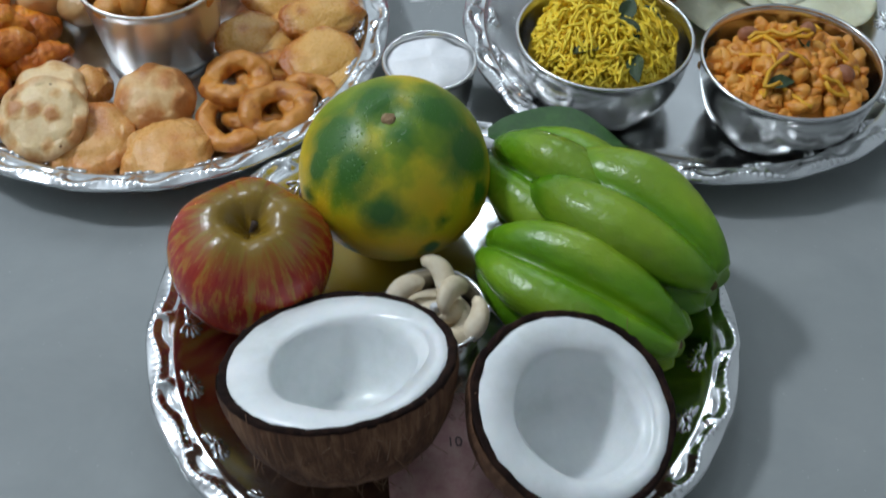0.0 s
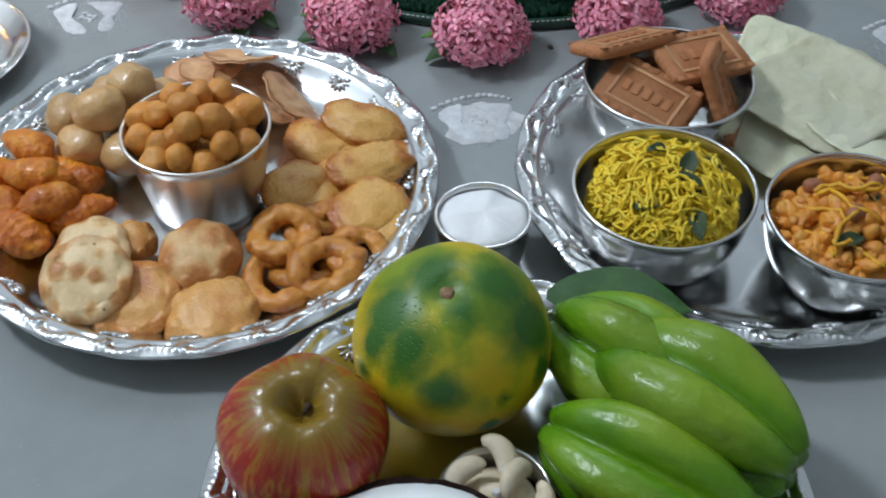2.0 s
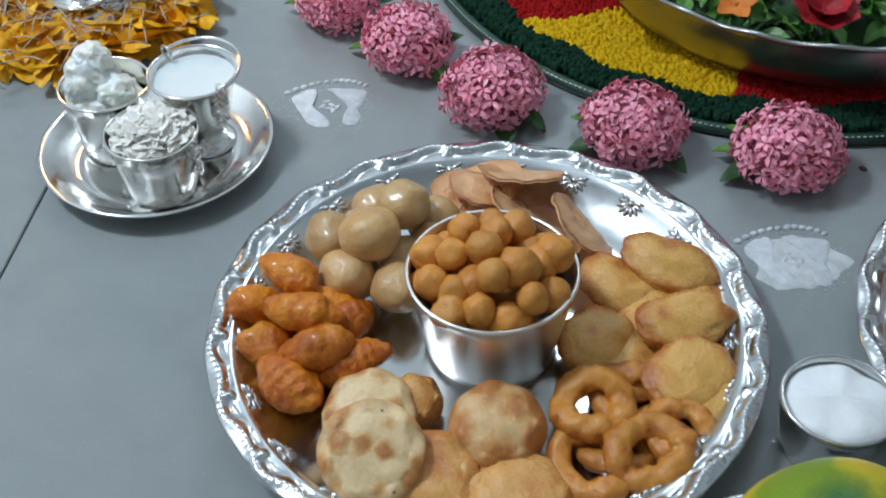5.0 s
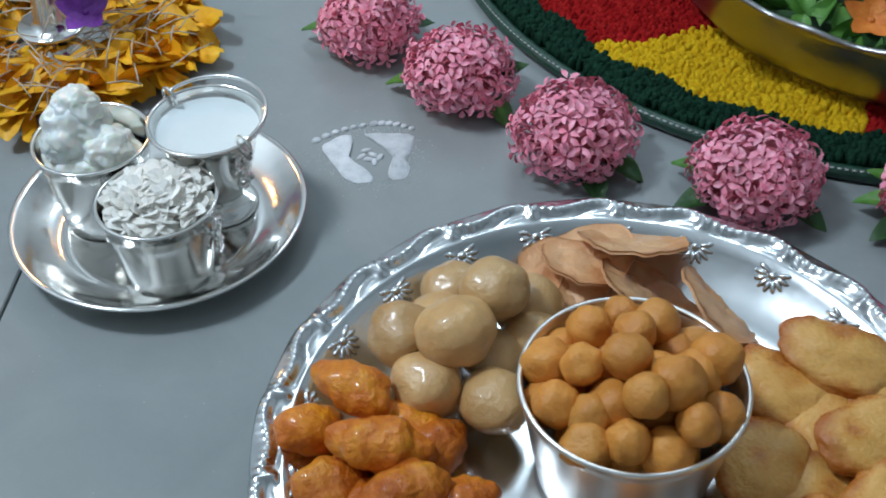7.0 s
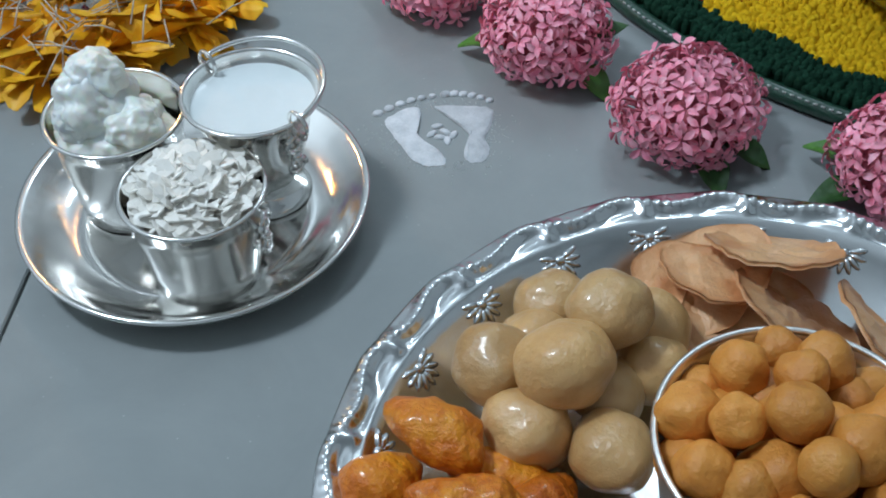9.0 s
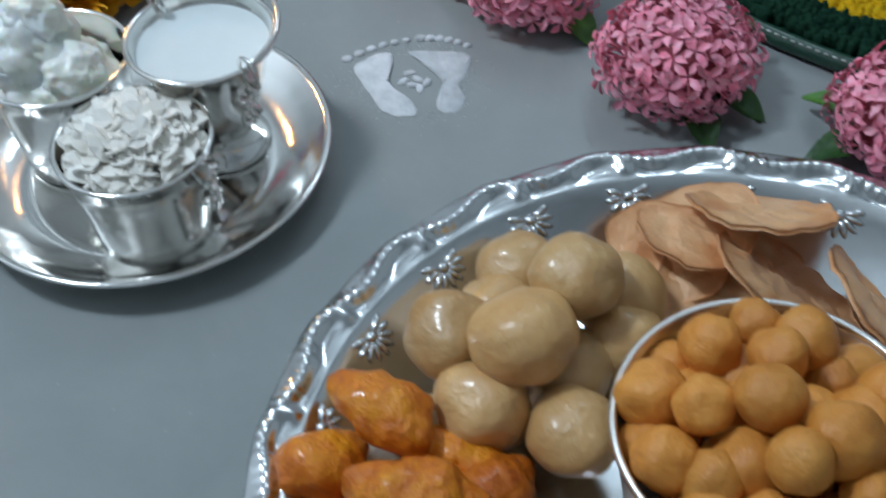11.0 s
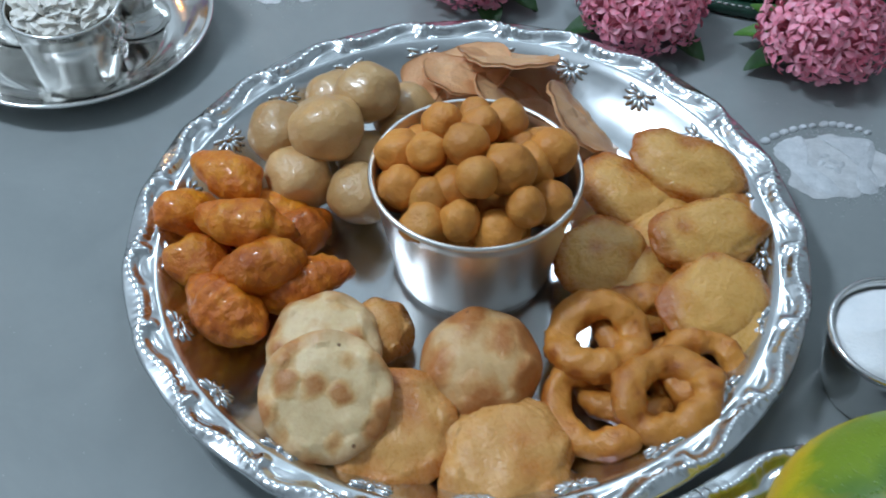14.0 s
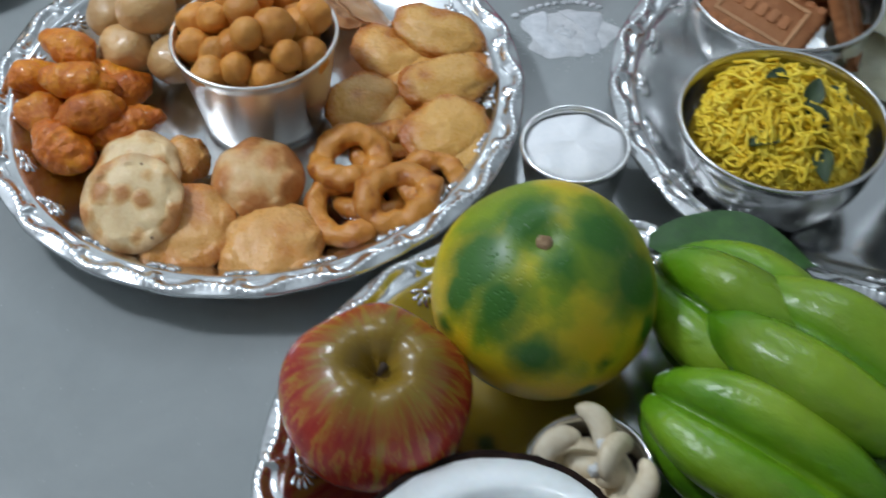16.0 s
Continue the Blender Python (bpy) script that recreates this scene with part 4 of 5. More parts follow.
# noodle yellow darkened for the core, so gaps between strands look shaded
SEV_SHADE = varied("noodle_gap_shade", (0.58, 0.34, 0.008), (0.74, 0.48, 0.016), (0.82, 0.56, 0.03), 300, 0.7, 0.0015, 700)
heap = thing("fried_noodle_heap", (*NOODLE_BOWL, 0), "heap of thin crisp yellow fried noodles with curry leaves", "fried noodles")
def dome(r, base, top, material, name):
    prof = [(r * (1 - k / 12) + 0.0005, heap_z(r * (1 - k / 12), 0, r, base, top)) for k in range(13)]
    bm = lathe([(r * 0.7, base - 0.02)] + prof, 48)
    for v in bm.verts:
        v.co.z += 0.0016 * noise.noise(v.co * 220)
    return finish(bm, name, material)


part("noodle_core", dome(0.043, 0.0340, 0.0545, SEV_SHADE, "noodle_core"), None, heap)
tagged(part("noodle_strands", many_tubes("noodle_strands", [strand(0, 0, 0.0435, 0.0365, 0.0585, uni(0.012, 0.026), uni(0.1, 0.9)) for _ in range(820)], 0.00085, SEV, 6), None, heap), kind="stuff")
for x, y, s in ((-0.021, -0.024, 0), (0.008, -0.008, 1), (0.016, -0.018, 2), (0.004, 0.014, 3), (0.014, -0.026, 4), (0.018, 0.012, 5)):
    part("curry_leaf", leaf_mesh(0.018, 0.0052, CURRY, 0.2, 0.5, "curry_leaf", 8), None, heap, "dark fried curry leaf", pose(x, y, heap_z(x, y, 0.047, 0.0420, 0.0640), uni(-30, 30), uni(-40, 10), s * 67))

mix = thing("snack_mixture_heap", (*MIX_BOWL, 0), "heap of orange fried snack mixture with peanuts and noodles", "snack mixture")
part("mixture_core", dome(0.043, 0.0330, 0.0470, MIXO, "mixture_core"), None, mix)
bits = [finish(blob((0.0065, 0.0035, 0.003), 0.3, 1.6, s, 3, 0.06, 5), "fried_piece", MIXO) for s in range(4)]
bits += [finish(blob((0.0042, 0.0036, 0.0033), 0.2, 1.6, s, 3, 0.05, 5), "fried_bead", MIXO) for s in (7, 8, 9)]
for i in range(190):
    a, d = uni(0, 6.28), math.sqrt(uni(0, 1)) * 0.0425
    x, y = d * math.cos(a), d * math.sin(a)
    k = uni(0.85, 1.5)
    part("fried_piece", rng.choice(bits), None, mix, m=pose(x, y, heap_z(x, y, 0.045, 0.0350, 0.0495) + uni(0, 0.0035), uni(0, 180), uni(-70, 70), uni(0, 360)) @ Matrix.Diagonal((k, k, k, 1)))
pn = finish(blob((0.0062, 0.0048, 0.0045), 0.08, 1.5, 3, 3), "peanut", PEANUT)
for x, y in ((-0.006, -0.006), (0.026, -0.014), (0.012, 0.022), (-0.022, 0.02)):
    part("peanut", pn, None, mix, "red-brown roasted peanut", pose(x, y, heap_z(x, y, 0.048, 0.0385, 0.051) + 0.0055, 0, 0, uni(0, 180)))
for k in range(12):
    pts = strand(0, 0, 0.040, 0.039, 0.0535, 0.036, 0.32)
    part("thick_noodle", tube("thick_noodle", pts, 0.0013, THICK, 6), None, mix)
for x, y, s in ((-0.018, -0.022, 0), (0.008, 0.004, 1), (0.03, 0.018, 2)):
    part("curry_leaf", leaf_mesh(0.015, 0.0045, CURRY, 0.2, 0.5, "curry_leaf", 8), None, mix, "dark fried curry leaf", pose(x, y, heap_z(x, y, 0.048, 0.04, 0.054), 20, -20, s * 110))

BISCUIT = varied("brown_biscuit", (0.34, 0.12, 0.04), (0.42, 0.165, 0.06), (0.49, 0.21, 0.085), 70, 0.7, 0.0004, 400)
BISCUIT_PALE = varied("paler_biscuit_relief", (0.42, 0.20, 0.085), (0.50, 0.26, 0.12), (0.55, 0.30, 0.15), 90, 0.7, 0.0003, 400)


def slab(w, d, h, bevel=0.0015, corner=0.004):
    bm = bmesh.new()
    bmesh.ops.create_cube(bm, size=1)
    for v in bm.verts:
        v.co = Vector((v.co.x * w, v.co.y * d, v.co.z * h))
    up = [e for e in bm.edges if abs(e.verts[0].co.z - e.verts[1].co.z) > h * 0.5]
    bmesh.ops.bevel(bm, geom=up, offset=corner, segments=4, affect="EDGES", profile=0.5)
    flat = [e for e in bm.edges if abs(e.verts[0].co.z - e.verts[1].co.z) < 1e-6 and len(e.link_faces) == 2 and e.calc_face_angle(0) > 1]
    bmesh.ops.bevel(bm, geom=flat, offset=bevel, segments=2, affect="EDGES", profile=0.5)
    return bm


def scalloped(w, d, h):
    """A biscuit body whose outline runs in small waves, with domed edges."""
    outline = []
    for k in range(144):
        a = 2 * math.pi * k / 144
        c, q = math.cos(a), math.sin(a)
        r = (abs(c) ** 7 + abs(q) ** 7) ** (-1 / 7)
        wave = 1 - 0.022 * abs(math.sin(a * 14))
        outline.append((c * r * w / 2 * wave, q * r * d / 2 * wave))
    bm = bmesh.new()
    rows = []
    for k, z in ((0.9, -0.5), (0.985, -0.3), (1.0, 0.0), (0.985, 0.3), (0.93, 0.5)):
        rows.append([bm.verts.new((x * k, y * k, z * h)) for x, y in outline])
    for a, b in zip(rows, rows[1:]):
        for k in range(144):
            bm.faces.new((a[k], a[(k + 1) % 144], b[(k + 1) % 144], b[k]))
    bm.faces.new(rows[0][::-1])
    bm.faces.new(rows[-1])
    return bm


def biscuit(m, label):
    t = thing("biscuit", (0, 0, 0), label, "biscuit", "biscuits in the bowl")
    t.matrix_world = m
    part("crumb", scalloped(0.061, 0.041, 0.0075), BISCUIT, t)
    for x, y, w, d in ((0, 0.0125, 0.044, 0.0022), (0, -0.0125, 0.044, 0.0022), (-0.021, 0, 0.0022, 0.025), (0.021, 0, 0.0022, 0.025)):
        part("raised_frame_bar", slab(w, d, 0.0012, 0.0003, 0.0008), BISCUIT_PALE, t, m=pose(x, y, 0.0039))
    for k in range(5):
        part("raised_mark", slab(0.0048, 0.0085, 0.0014, 0.0004, 0.0015), BISCUIT, t, m=pose(-0.014 + 0.007 * k, 0, 0.0039))
    for k in range(8):
        for y in (0.0175, -0.0175):
            part("edge_notch", slab(0.0045, 0.004, 0.001, 0.0004, 0.001), BISCUIT, t, m=pose(-0.026 + 0.0074 * k, y, 0.0036))
    return t


biscuit(aim((0.0975, 0.613, 0.0475), (-0.06, -0.34, 0.93), -26), "brown rectangular embossed biscuit leaning in the bowl")
biscuit(aim((0.1335, 0.645, 0.0555), (0.14, -0.10, 0.95), -30), "brown rectangular embossed biscuit lying on the pile")
biscuit(aim((0.0855, 0.654, 0.0595), (-0.14, 0.42, 0.9), 12), "brown embossed biscuit resting on the bowl's rim")
biscuit(aim((0.1440, 0.6210, 0.0450), (0.86, -0.22, 0.42), 78), "brown biscuit standing on edge in the bowl")
biscuit(aim((0.112, 0.64, 0.041), (0, -0.1, 1), 10), "brown biscuit low in the bowl")
biscuit(aim((0.115, 0.633, 0.030), (0, 0, 1), 60), "brown biscuit at the bottom of the bowl")

PAPAD = varied("pale_papad", (0.60, 0.57, 0.38), (0.68, 0.66, 0.47), (0.75, 0.73, 0.56), 30, 0.5, 0.0014, 130, sss=0.2)


def papad(m, w, d, seed, label):
    n = 26
    verts = []
    for i in range(n + 1):
        for j in range(n + 1):
            x, y = (i / n - 0.5) * w, (j / n - 0.5) * d
            cut = 1 - 0.16 * (abs(2 * i / n - 1) * abs(2 * j / n - 1)) ** 3
            x, y = x * cut, y * cut
            x += 0.003 * math.sin(j / n * 4 + seed)
            y += 0.002 * math.sin(i / n * 5 + seed)
            z = 0.0045 * noise.noise(Vector((x * 30, y * 26, seed))) + 0.0014 * noise.noise(Vector((x * 110, y * 110, seed))) + 0.12 * x * x / w
            verts.append((x, y, z))
    faces = [(i * (n + 1) + j, (i + 1) * (n + 1) + j, (i + 1) * (n + 1) + j + 1, i * (n + 1) + j + 1) for i in range(n) for j in range(n)]
    o = len(verts)
    edge = [(i * (n + 1), (i + 1) * (n + 1)) for i in range(n)] + [((i + 1) * (n + 1) + n, i * (n + 1) + n) for i in range(n)]
    edge += [(j + 1, j) for j in range(n)] + [(n * (n + 1) + j, n * (n + 1) + j + 1) for j in range(n)]
    verts += [(x, y, z - 0.0009) for x, y, z in verts]
    faces += [tuple(o + k for k in f[::-1]) for f in faces[: n * n]] + [(b, a, a + o, b + o) for a, b in edge]
    return solo("papad", raw("papad", verts, faces, PAPAD), None, m, label, "papad", "papads on the tray")


papad(aim((0.214, 0.643, 0.0285), (-0.04, -0.16, 0.97), 52), 0.092, 0.092, 1, "pale cream folded papad sheet lying across the tray")
papad(aim((0.199, 0.684, 0.0265), (0.05, -0.12, 0.97), 42), 0.070, 0.070, 2, "pale cream papad with its corner over the rim")
papad(aim((0.248, 0.632, 0.0225), (0.08, -0.10, 0.97), 24), 0.092, 0.085, 3, "pale cream papad sheet under another")
papad(aim((0.186, 0.628, 0.0195), (-0.06, -0.16, 0.97), 62), 0.082, 0.082, 4, "pale cream papad low on the tray")
papad(aim((0.225, 0.650, 0.0175), (0.02, -0.05, 1.0), 5), 0.095, 0.095, 5, "pale cream papad at the bottom of the pile")

# sugar in the small cup
SALT = varied("white_sugar", (0.82, 0.84, 0.86), (0.88, 0.89, 0.9), (0.92, 0.92, 0.93), 130, 0.75, 0.0004, 700)
bm = lathe([(0.0235, 0.029), (0.0250, 0.0335), (0.022, 0.0355), (0.015, 0.0372), (0.008, 0.0384), (0.0005, 0.0388)], 48)
for v in bm.verts:
    v.co.z += 0.0030 * noise.noise(v.co * 75) + 0.0009 * noise.noise(v.co * 400)
solo("sugar_fill", bm, SALT, pose(*SUGAR, 0), "loose white sugar heaped in the small steel cup", "sugar", kind="stuff")


# ---- silver plate with three vessels ----
PLATE = (-0.3905, 0.7105)
prof = [(0.002, 0.0022), (0.03, 0.0022), (0.047, 0.0024), (0.0485, 0.0034), (0.051, 0.0026), (0.0535, 0.0026), (0.060, 0.0045), (0.067, 0.0092), (0.0725, 0.0135), (0.0745, 0.0146), (0.0758, 0.0141), (0.0755, 0.0128),
        (0.0735, 0.0118), (0.068, 0.0072), (0.061, 0.0026), (0.054, 0.0006), (0.03, 0.0004), (0.002, 0.0004)]
solo("round_plate", lathe([(r * 0.962, z) for r, z in prof], 120), SILVER, pose(*PLATE, 0), "small round polished silver plate holding three vessels", "plate")
PB = 0.0026


def ring_handle(parent, at, r, turn, material):
    pts = [(math.cos(a) * r, 0, math.sin(a) * r) for a in [2 * math.pi * k / 20 for k in range(20)]]
    part("ring", tube("ring", pts, 0.0009, material, 8, True), None, parent, "small ring", pose(*at, 0, 0, turn))


def scroll(parent, at, turn, material, s=1.0):
    """A small cast lug of two curls."""
    for dz, r in ((0.0, 0.0034 * s), (-0.0075 * s, 0.0028 * s)):
        pts = [(math.cos(a) * r * (1 - 0.05 * k), 0, dz + math.sin(a) * r * (1 - 0.05 * k)) for k, a in enumerate([0.6 * j for j in range(14)])]
        part("scroll_lug", tube("scroll_lug", pts, 0.0010 * s, material, 8), None, parent, m=pose(*at, 0, 0, turn))
    part("lug_stud", blob((0.0016 * s, 0.0016 * s, 0.0016 * s), 0.02, 1, 1, 2), material, parent, m=pose(at[0], at[1], at[2] - 0.004 * s))


def vessel(name, at, profile, label, lugs, lug_z, lug_r):
    t = thing(name, (*at, PB), label, "cup", "silver vessels on the plate")
    part("body", lathe(profile, 72), SILVER, t)
    for turn in lugs:
        a = math.radians(turn)
        scroll(t, (math.cos(a) * lug_r, math.sin(a) * lug_r, lug_z), turn + 90, SILVER, 1.5)
    return t


def cup_wall(outer, wall=0.0008):
    out = [(0.002, outer[0][1])] + outer
    r, z = outer[-1]
    out += [(r + 0.0012, z + 0.0004), (r + 0.0012, z + 0.0014), (r - 0.0002, z + 0.0018), (r - wall, z + 0.0008)]
    return out + [(max(a - wall, 0.003), max(b, outer[0][1] + 0.0012)) for a, b in outer[::-1]] + [(0.002, outer[0][1] + 0.0014)]


A_AT, B_AT, C_AT = (-0.4186, 0.7165), (-0.3640, 0.7255), (-0.3788, 0.6785)
vessel("small_bucket", A_AT, cup_wall([(0.021, 0.0), (0.0222, 0.001), (0.0232, 0.012), (0.0248, 0.026), (0.0262, 0.038), (0.0275, 0.0465)]), "small silver bucket heaped with pale ghee", (-60, 120), 0.034, 0.0265)
vessel("small_bucket", C_AT, cup_wall([(0.0205, 0.0), (0.022, 0.001), (0.0228, 0.010), (0.024, 0.022), (0.0255, 0.032), (0.0272, 0.0428)]), "small silver cup filled with white flattened rice", (-5, 175), 0.029, 0.0262)
bt = vessel("small_bucket", B_AT, cup_wall([(0.019, 0.0), (0.0195, 0.0012), (0.016, 0.003), (0.0128, 0.0075), (0.0135, 0.012), (0.0175, 0.02), (0.0205, 0.03), (0.0228, 0.042), (0.0262, 0.0495), (0.0275, 0.0525)]), "small footed silver bucket of milk with a bail", (-40, 140), 0.040, 0.0245)
a1 = math.radians(-40)
for s in (1, -1):
    ring_handle(bt, (math.cos(a1) * 0.0285 * s, math.sin(a1) * 0.0285 * s, 0.0525), 0.0052, -40, SILVER)
bail = []
for k in range(25):
    a = a1 + math.pi * k / 24
    bail.append((math.cos(a) * 0.0292, math.sin(a) * 0.0292, 0.0555 + 0.0035 * math.sin(math.pi * k / 24)))
part("bail_handle", tube("bail_handle", bail, 0.0011, SILVER, 8), None, bt, "thin curved bail handle")

GHEE = varied("pale_ghee", (0.88, 0.88, 0.74), (0.93, 0.93, 0.85), (0.95, 0.95, 0.91), 45, 0.3, 0.0003, 200, sss=0.3, coat=0.1)

bm = bmesh.new()
for k, (centre, size) in enumerate((((-0.001, 0.0, -0.008), (0.0232, 0.0232, 0.0125)), ((-0.006, 0.001, 0.006), (0.0170, 0.0165, 0.0170)), ((-0.004, 0.003, 0.018), (0.0120, 0.0110, 0.0110)), ((0.010, -0.008, 0.003), (0.0120, 0.0115, 0.0095)), ((-0.011, -0.006, 0.004), (0.0105, 0.0110, 0.0100)))):
    lump = finish(blob(size, 0.24, 1.9, 60 + k, 5, 0.07, 5.0), "lump", None)
    lump.transform(Matrix.Translation(centre))
    bm.from_mesh(lump)
    bpy.data.meshes.remove(lump)
for v in bm.verts:
    v.co += v.co.normalized() * (0.0006 * noise.noise(v.co * 260) + 0.0004 * noise.noise(v.co * 520))
    d = math.hypot(v.co.x, v.co.y)
    if d > 0.0248 and v.co.z < 0.004:
        v.co.x *= 0.0248 / d
        v.co.y *= 0.0248 / d
solo("ghee_lump", bm, GHEE, pose(*A_AT, 0.0475), "lumpy pale cream ghee heaped above the bucket", "ghee")
MILK = varied("milk", (0.80, 0.87, 0.87), (0.84, 0.90, 0.90), (0.87, 0.92, 0.92), 30, 0.18, 0.0001)
solo("milk_fill", lathe([(0.0256, 0.0), (0.0248, -0.0006), (0.012, -0.0007), (0.0005, -0.0007)], 48), MILK, pose(*B_AT, PB + 0.0490), "white milk standing near the bucket's brim", "milk")

FLAKE = varied("flattened_rice", (0.82, 0.77, 0.68), (0.89, 0.86, 0.79), (0.93, 0.91, 0.86), 60, 0.7, 0.0003, 500)
fl = thing("flattened_rice_heap", (*C_AT, 0), "white flattened rice flakes filling a silver cup", "rice flakes")
# darker rice tone painted on the filler dome as shade between flakes
RICE_SHADE = varied("rice_gap_shade", (0.50, 0.43, 0.33), (0.64, 0.57, 0.47), (0.74, 0.69, 0.60), 200, 0.8)
part("flake_core", dome(0.0245, 0.0405, 0.0485, RICE_SHADE, "flake_core"), None, fl)


def flake_mesh(seed):
    r = random.Random(seed)
    n = 10
    top = [(0, 0, 0.0007)] + [(0.0052 * math.cos(a) * r.uniform(0.8, 1.15), 0.0038 * math.sin(a) * r.uniform(0.8, 1.15), r.uniform(-0.0005, 0.0005)) for a in [2 * math.pi * k / n for k in range(n)]]
    faces = [(0, 1 + k, 1 + (k + 1) % n) for k in range(n)]
    o = len(top)
    verts = top + [(x, y, z - 0.0006) for x, y, z in top]
    faces += [tuple(o + i for i in f[::-1]) for f in faces] + [(1 + (k + 1) % n, 1 + k, o + 1 + k, o + 1 + (k + 1) % n) for k in range(n)]
    return raw("rice_flake", verts, faces, FLAKE, False)


flakes = [flake_mesh(s) for s in range(6)]
for k in range(290):
    a, d = uni(0, 6.28), math.sqrt(uni(0, 1)) * 0.0235
    x, y = d * math.cos(a), d * math.sin(a)
    part("rice_flake", rng.choice(flakes), None, fl, m=pose(x, y, heap_z(x, y, 0.0245, 0.043, 0.053) + uni(-0.001, 0.003), uni(-42, 42), uni(-40, 40), uni(0, 360)) @ Matrix.Diagonal((0.98, 0.98, 1, 1)))


# ---- rice-flour footprints on the floor ----
FLOUR = varied("rice_flour", (0.50, 0.52, 0.54), (0.64, 0.66, 0.68), (0.76, 0.77, 0.79), 160, 0.9, 0.0006, 700)


def pad(outline, seed, h=0.0011):
    """A low heap of flour inside a closed outline."""
    n = len(outline)
    cx, cy = sum(p[0] for p in outline) / n, sum(p[1] for p in outline) / n
    verts, faces = [(cx, cy, h)], []
    for ring, (k, z) in enumerate(((0.5, h), (0.85, h * 0.8), (1.0, 0.0))):
        for x, y in outline:
            w = k * (1 + 0.05 * noise.noise(Vector((x * 500, y * 500, seed + ring))))
            verts.append((cx + (x - cx) * w, cy + (y - cy) * w, z + 0.0003 * noise.noise(Vector((x * 600, y * 600, seed)))*(z > 0)))
    for k in range(n):
        l = (k + 1) % n
        faces.append((0, 1 + k, 1 + l))
        for ring in range(2):
            faces.append((1 + ring * n + k, 1 + (ring + 1) * n + k, 1 + (ring + 1) * n + l, 1 + ring * n + l))
    return raw("flour", verts, faces, FLOUR)


def smooth_loop(points, steps=8):
    out = []
    n = len(points)
    for i in range(n):
        p0, p1, p2, p3 = (Vector(points[(i + j - 1) % n]) for j in range(4))
        for s in range(steps):
            t = s / steps
            out.append(tuple(0.5 * ((2 * p1) + (p2 - p0) * t + (2 * p0 - 5 * p1 + 4 * p2 - p3) * t * t + (3 * p1 - p0 - 3 * p2 + p3) * t ** 3)))
    return out


def footprints(at, turn, scale, seed):
    t = thing("flour_footprints", (*at, 0.0002), "pair of small footprints drawn in white rice flour", "floor drawing", "flour footprints", turn=turn)
    t.scale = (scale, scale, 1)
    right = [(-0.004, 0.021), (0.010, 0.022), (0.022, 0.021), (0.023, 0.010), (0.0205, 0.0), (0.023, -0.008), (0.0205, -0.016), (0.013, -0.016), (0.0115, -0.009), (0.0145, -0.002), (0.009, 0.007), (0.002, 0.014)]
    left = [(-0.026, 0.010), (-0.022, 0.0), (-0.017, -0.008), (-0.011, -0.017), (-0.003, -0.021), (0.004, -0.018), (0.001, -0.011), (-0.007, -0.004), (-0.012, 0.005), (-0.010, 0.014), (-0.014, 0.020)]
    part("sole", pad(smooth_loop(right[::-1]), seed), None, t)
    part("sole", pad(smooth_loop(left), seed + 1), None, t)
    for x0, y0, x1, y1 in ((-0.030, 0.014, -0.006, 0.028), (0.0, 0.030, 0.021, 0.0265)):
        for k in range(6):
            u = k / 5
            r = 0.0021 - 0.00012 * k
            part("toe", pad([(math.cos(a) * r * 1.3, math.sin(a) * r) for a in [0.52 * j for j in range(12)]], seed + k), None, t, m=pose(x0 + (x1 - x0) * u, y0 + (y1 - y0) * u + 0.002 * math.sin(u * 3.1), 0, 0, 0, 20))
    for k, (x, y) in enumerate(((0, 0), (-0.004, 0.002), (0.0035, -0.002), (0.002, 0.004), (-0.002, 0.0075), (0.006, 0.002))):
        part("dab", pad([(math.cos(a) * 0.003, math.sin(a) * 0.0016) for a in [0.52 * j for j in range(12)]], seed + 20 + k, 0.0008), None, t, m=pose(x, y - 0.001, 0, 0, 0, 50 * k))
    grains = []
    faces = []
    for k in range(420):
        a, d = uni(0, 6.28), 0.021 + abs(rng.gauss(0, 0.007))
        x, y, r = d * math.cos(a), d * math.sin(a) * 0.9, uni(0.00012, 0.0004)
        o = len(grains)
        grains += [(x - r, y, 0), (x, y - r, 0), (x + r, y, 0), (x, y + r, 0), (x, y, r)]
        faces += [(o, o + 1, o + 4), (o + 1, o + 2, o + 4), (o + 2, o + 3, o + 4), (o + 3, o, o + 4)]
    tagged(part("spilt_flour", raw("spilt_flour", grains, faces, FLOUR, False), None, t), kind="stuff")


THIN_FLOUR = varied("thin_rice_flour", (0.48, 0.49, 0.50), (0.64, 0.65, 0.66), (0.76, 0.77, 0.78), 120, 0.9, 0.0004, 700)


def smear(at, seed):
    """A thin spread of flour under a smudged pair of prints."""
    ring = [(math.cos(a) * 0.0275 * (1 + 0.16 * math.sin(3 * a + 1) + 0.07 * math.sin(7 * a)), math.sin(a) * 0.0215 * (1 + 0.1 * math.sin(2 * a) + 0.06 * math.sin(9 * a))) for a in [2 * math.pi * k / 72 for k in range(72)]]
    me = pad(ring, seed, 0.0005)
    me.materials[0] = THIN_FLOUR
    solo("flour_smear", me, None, pose(*at, 0.0002), "thin smudged spread of white rice flour on the tile", "flour")


smear((-0.003, 0.6475), 7)
footprints((-0.293, 0.768), 0, 1.0, 1)
footprints((-0.005, 0.6475), -2, 0.98, 40)
footprints((0.305, 0.742), -4, 1.0, 80)


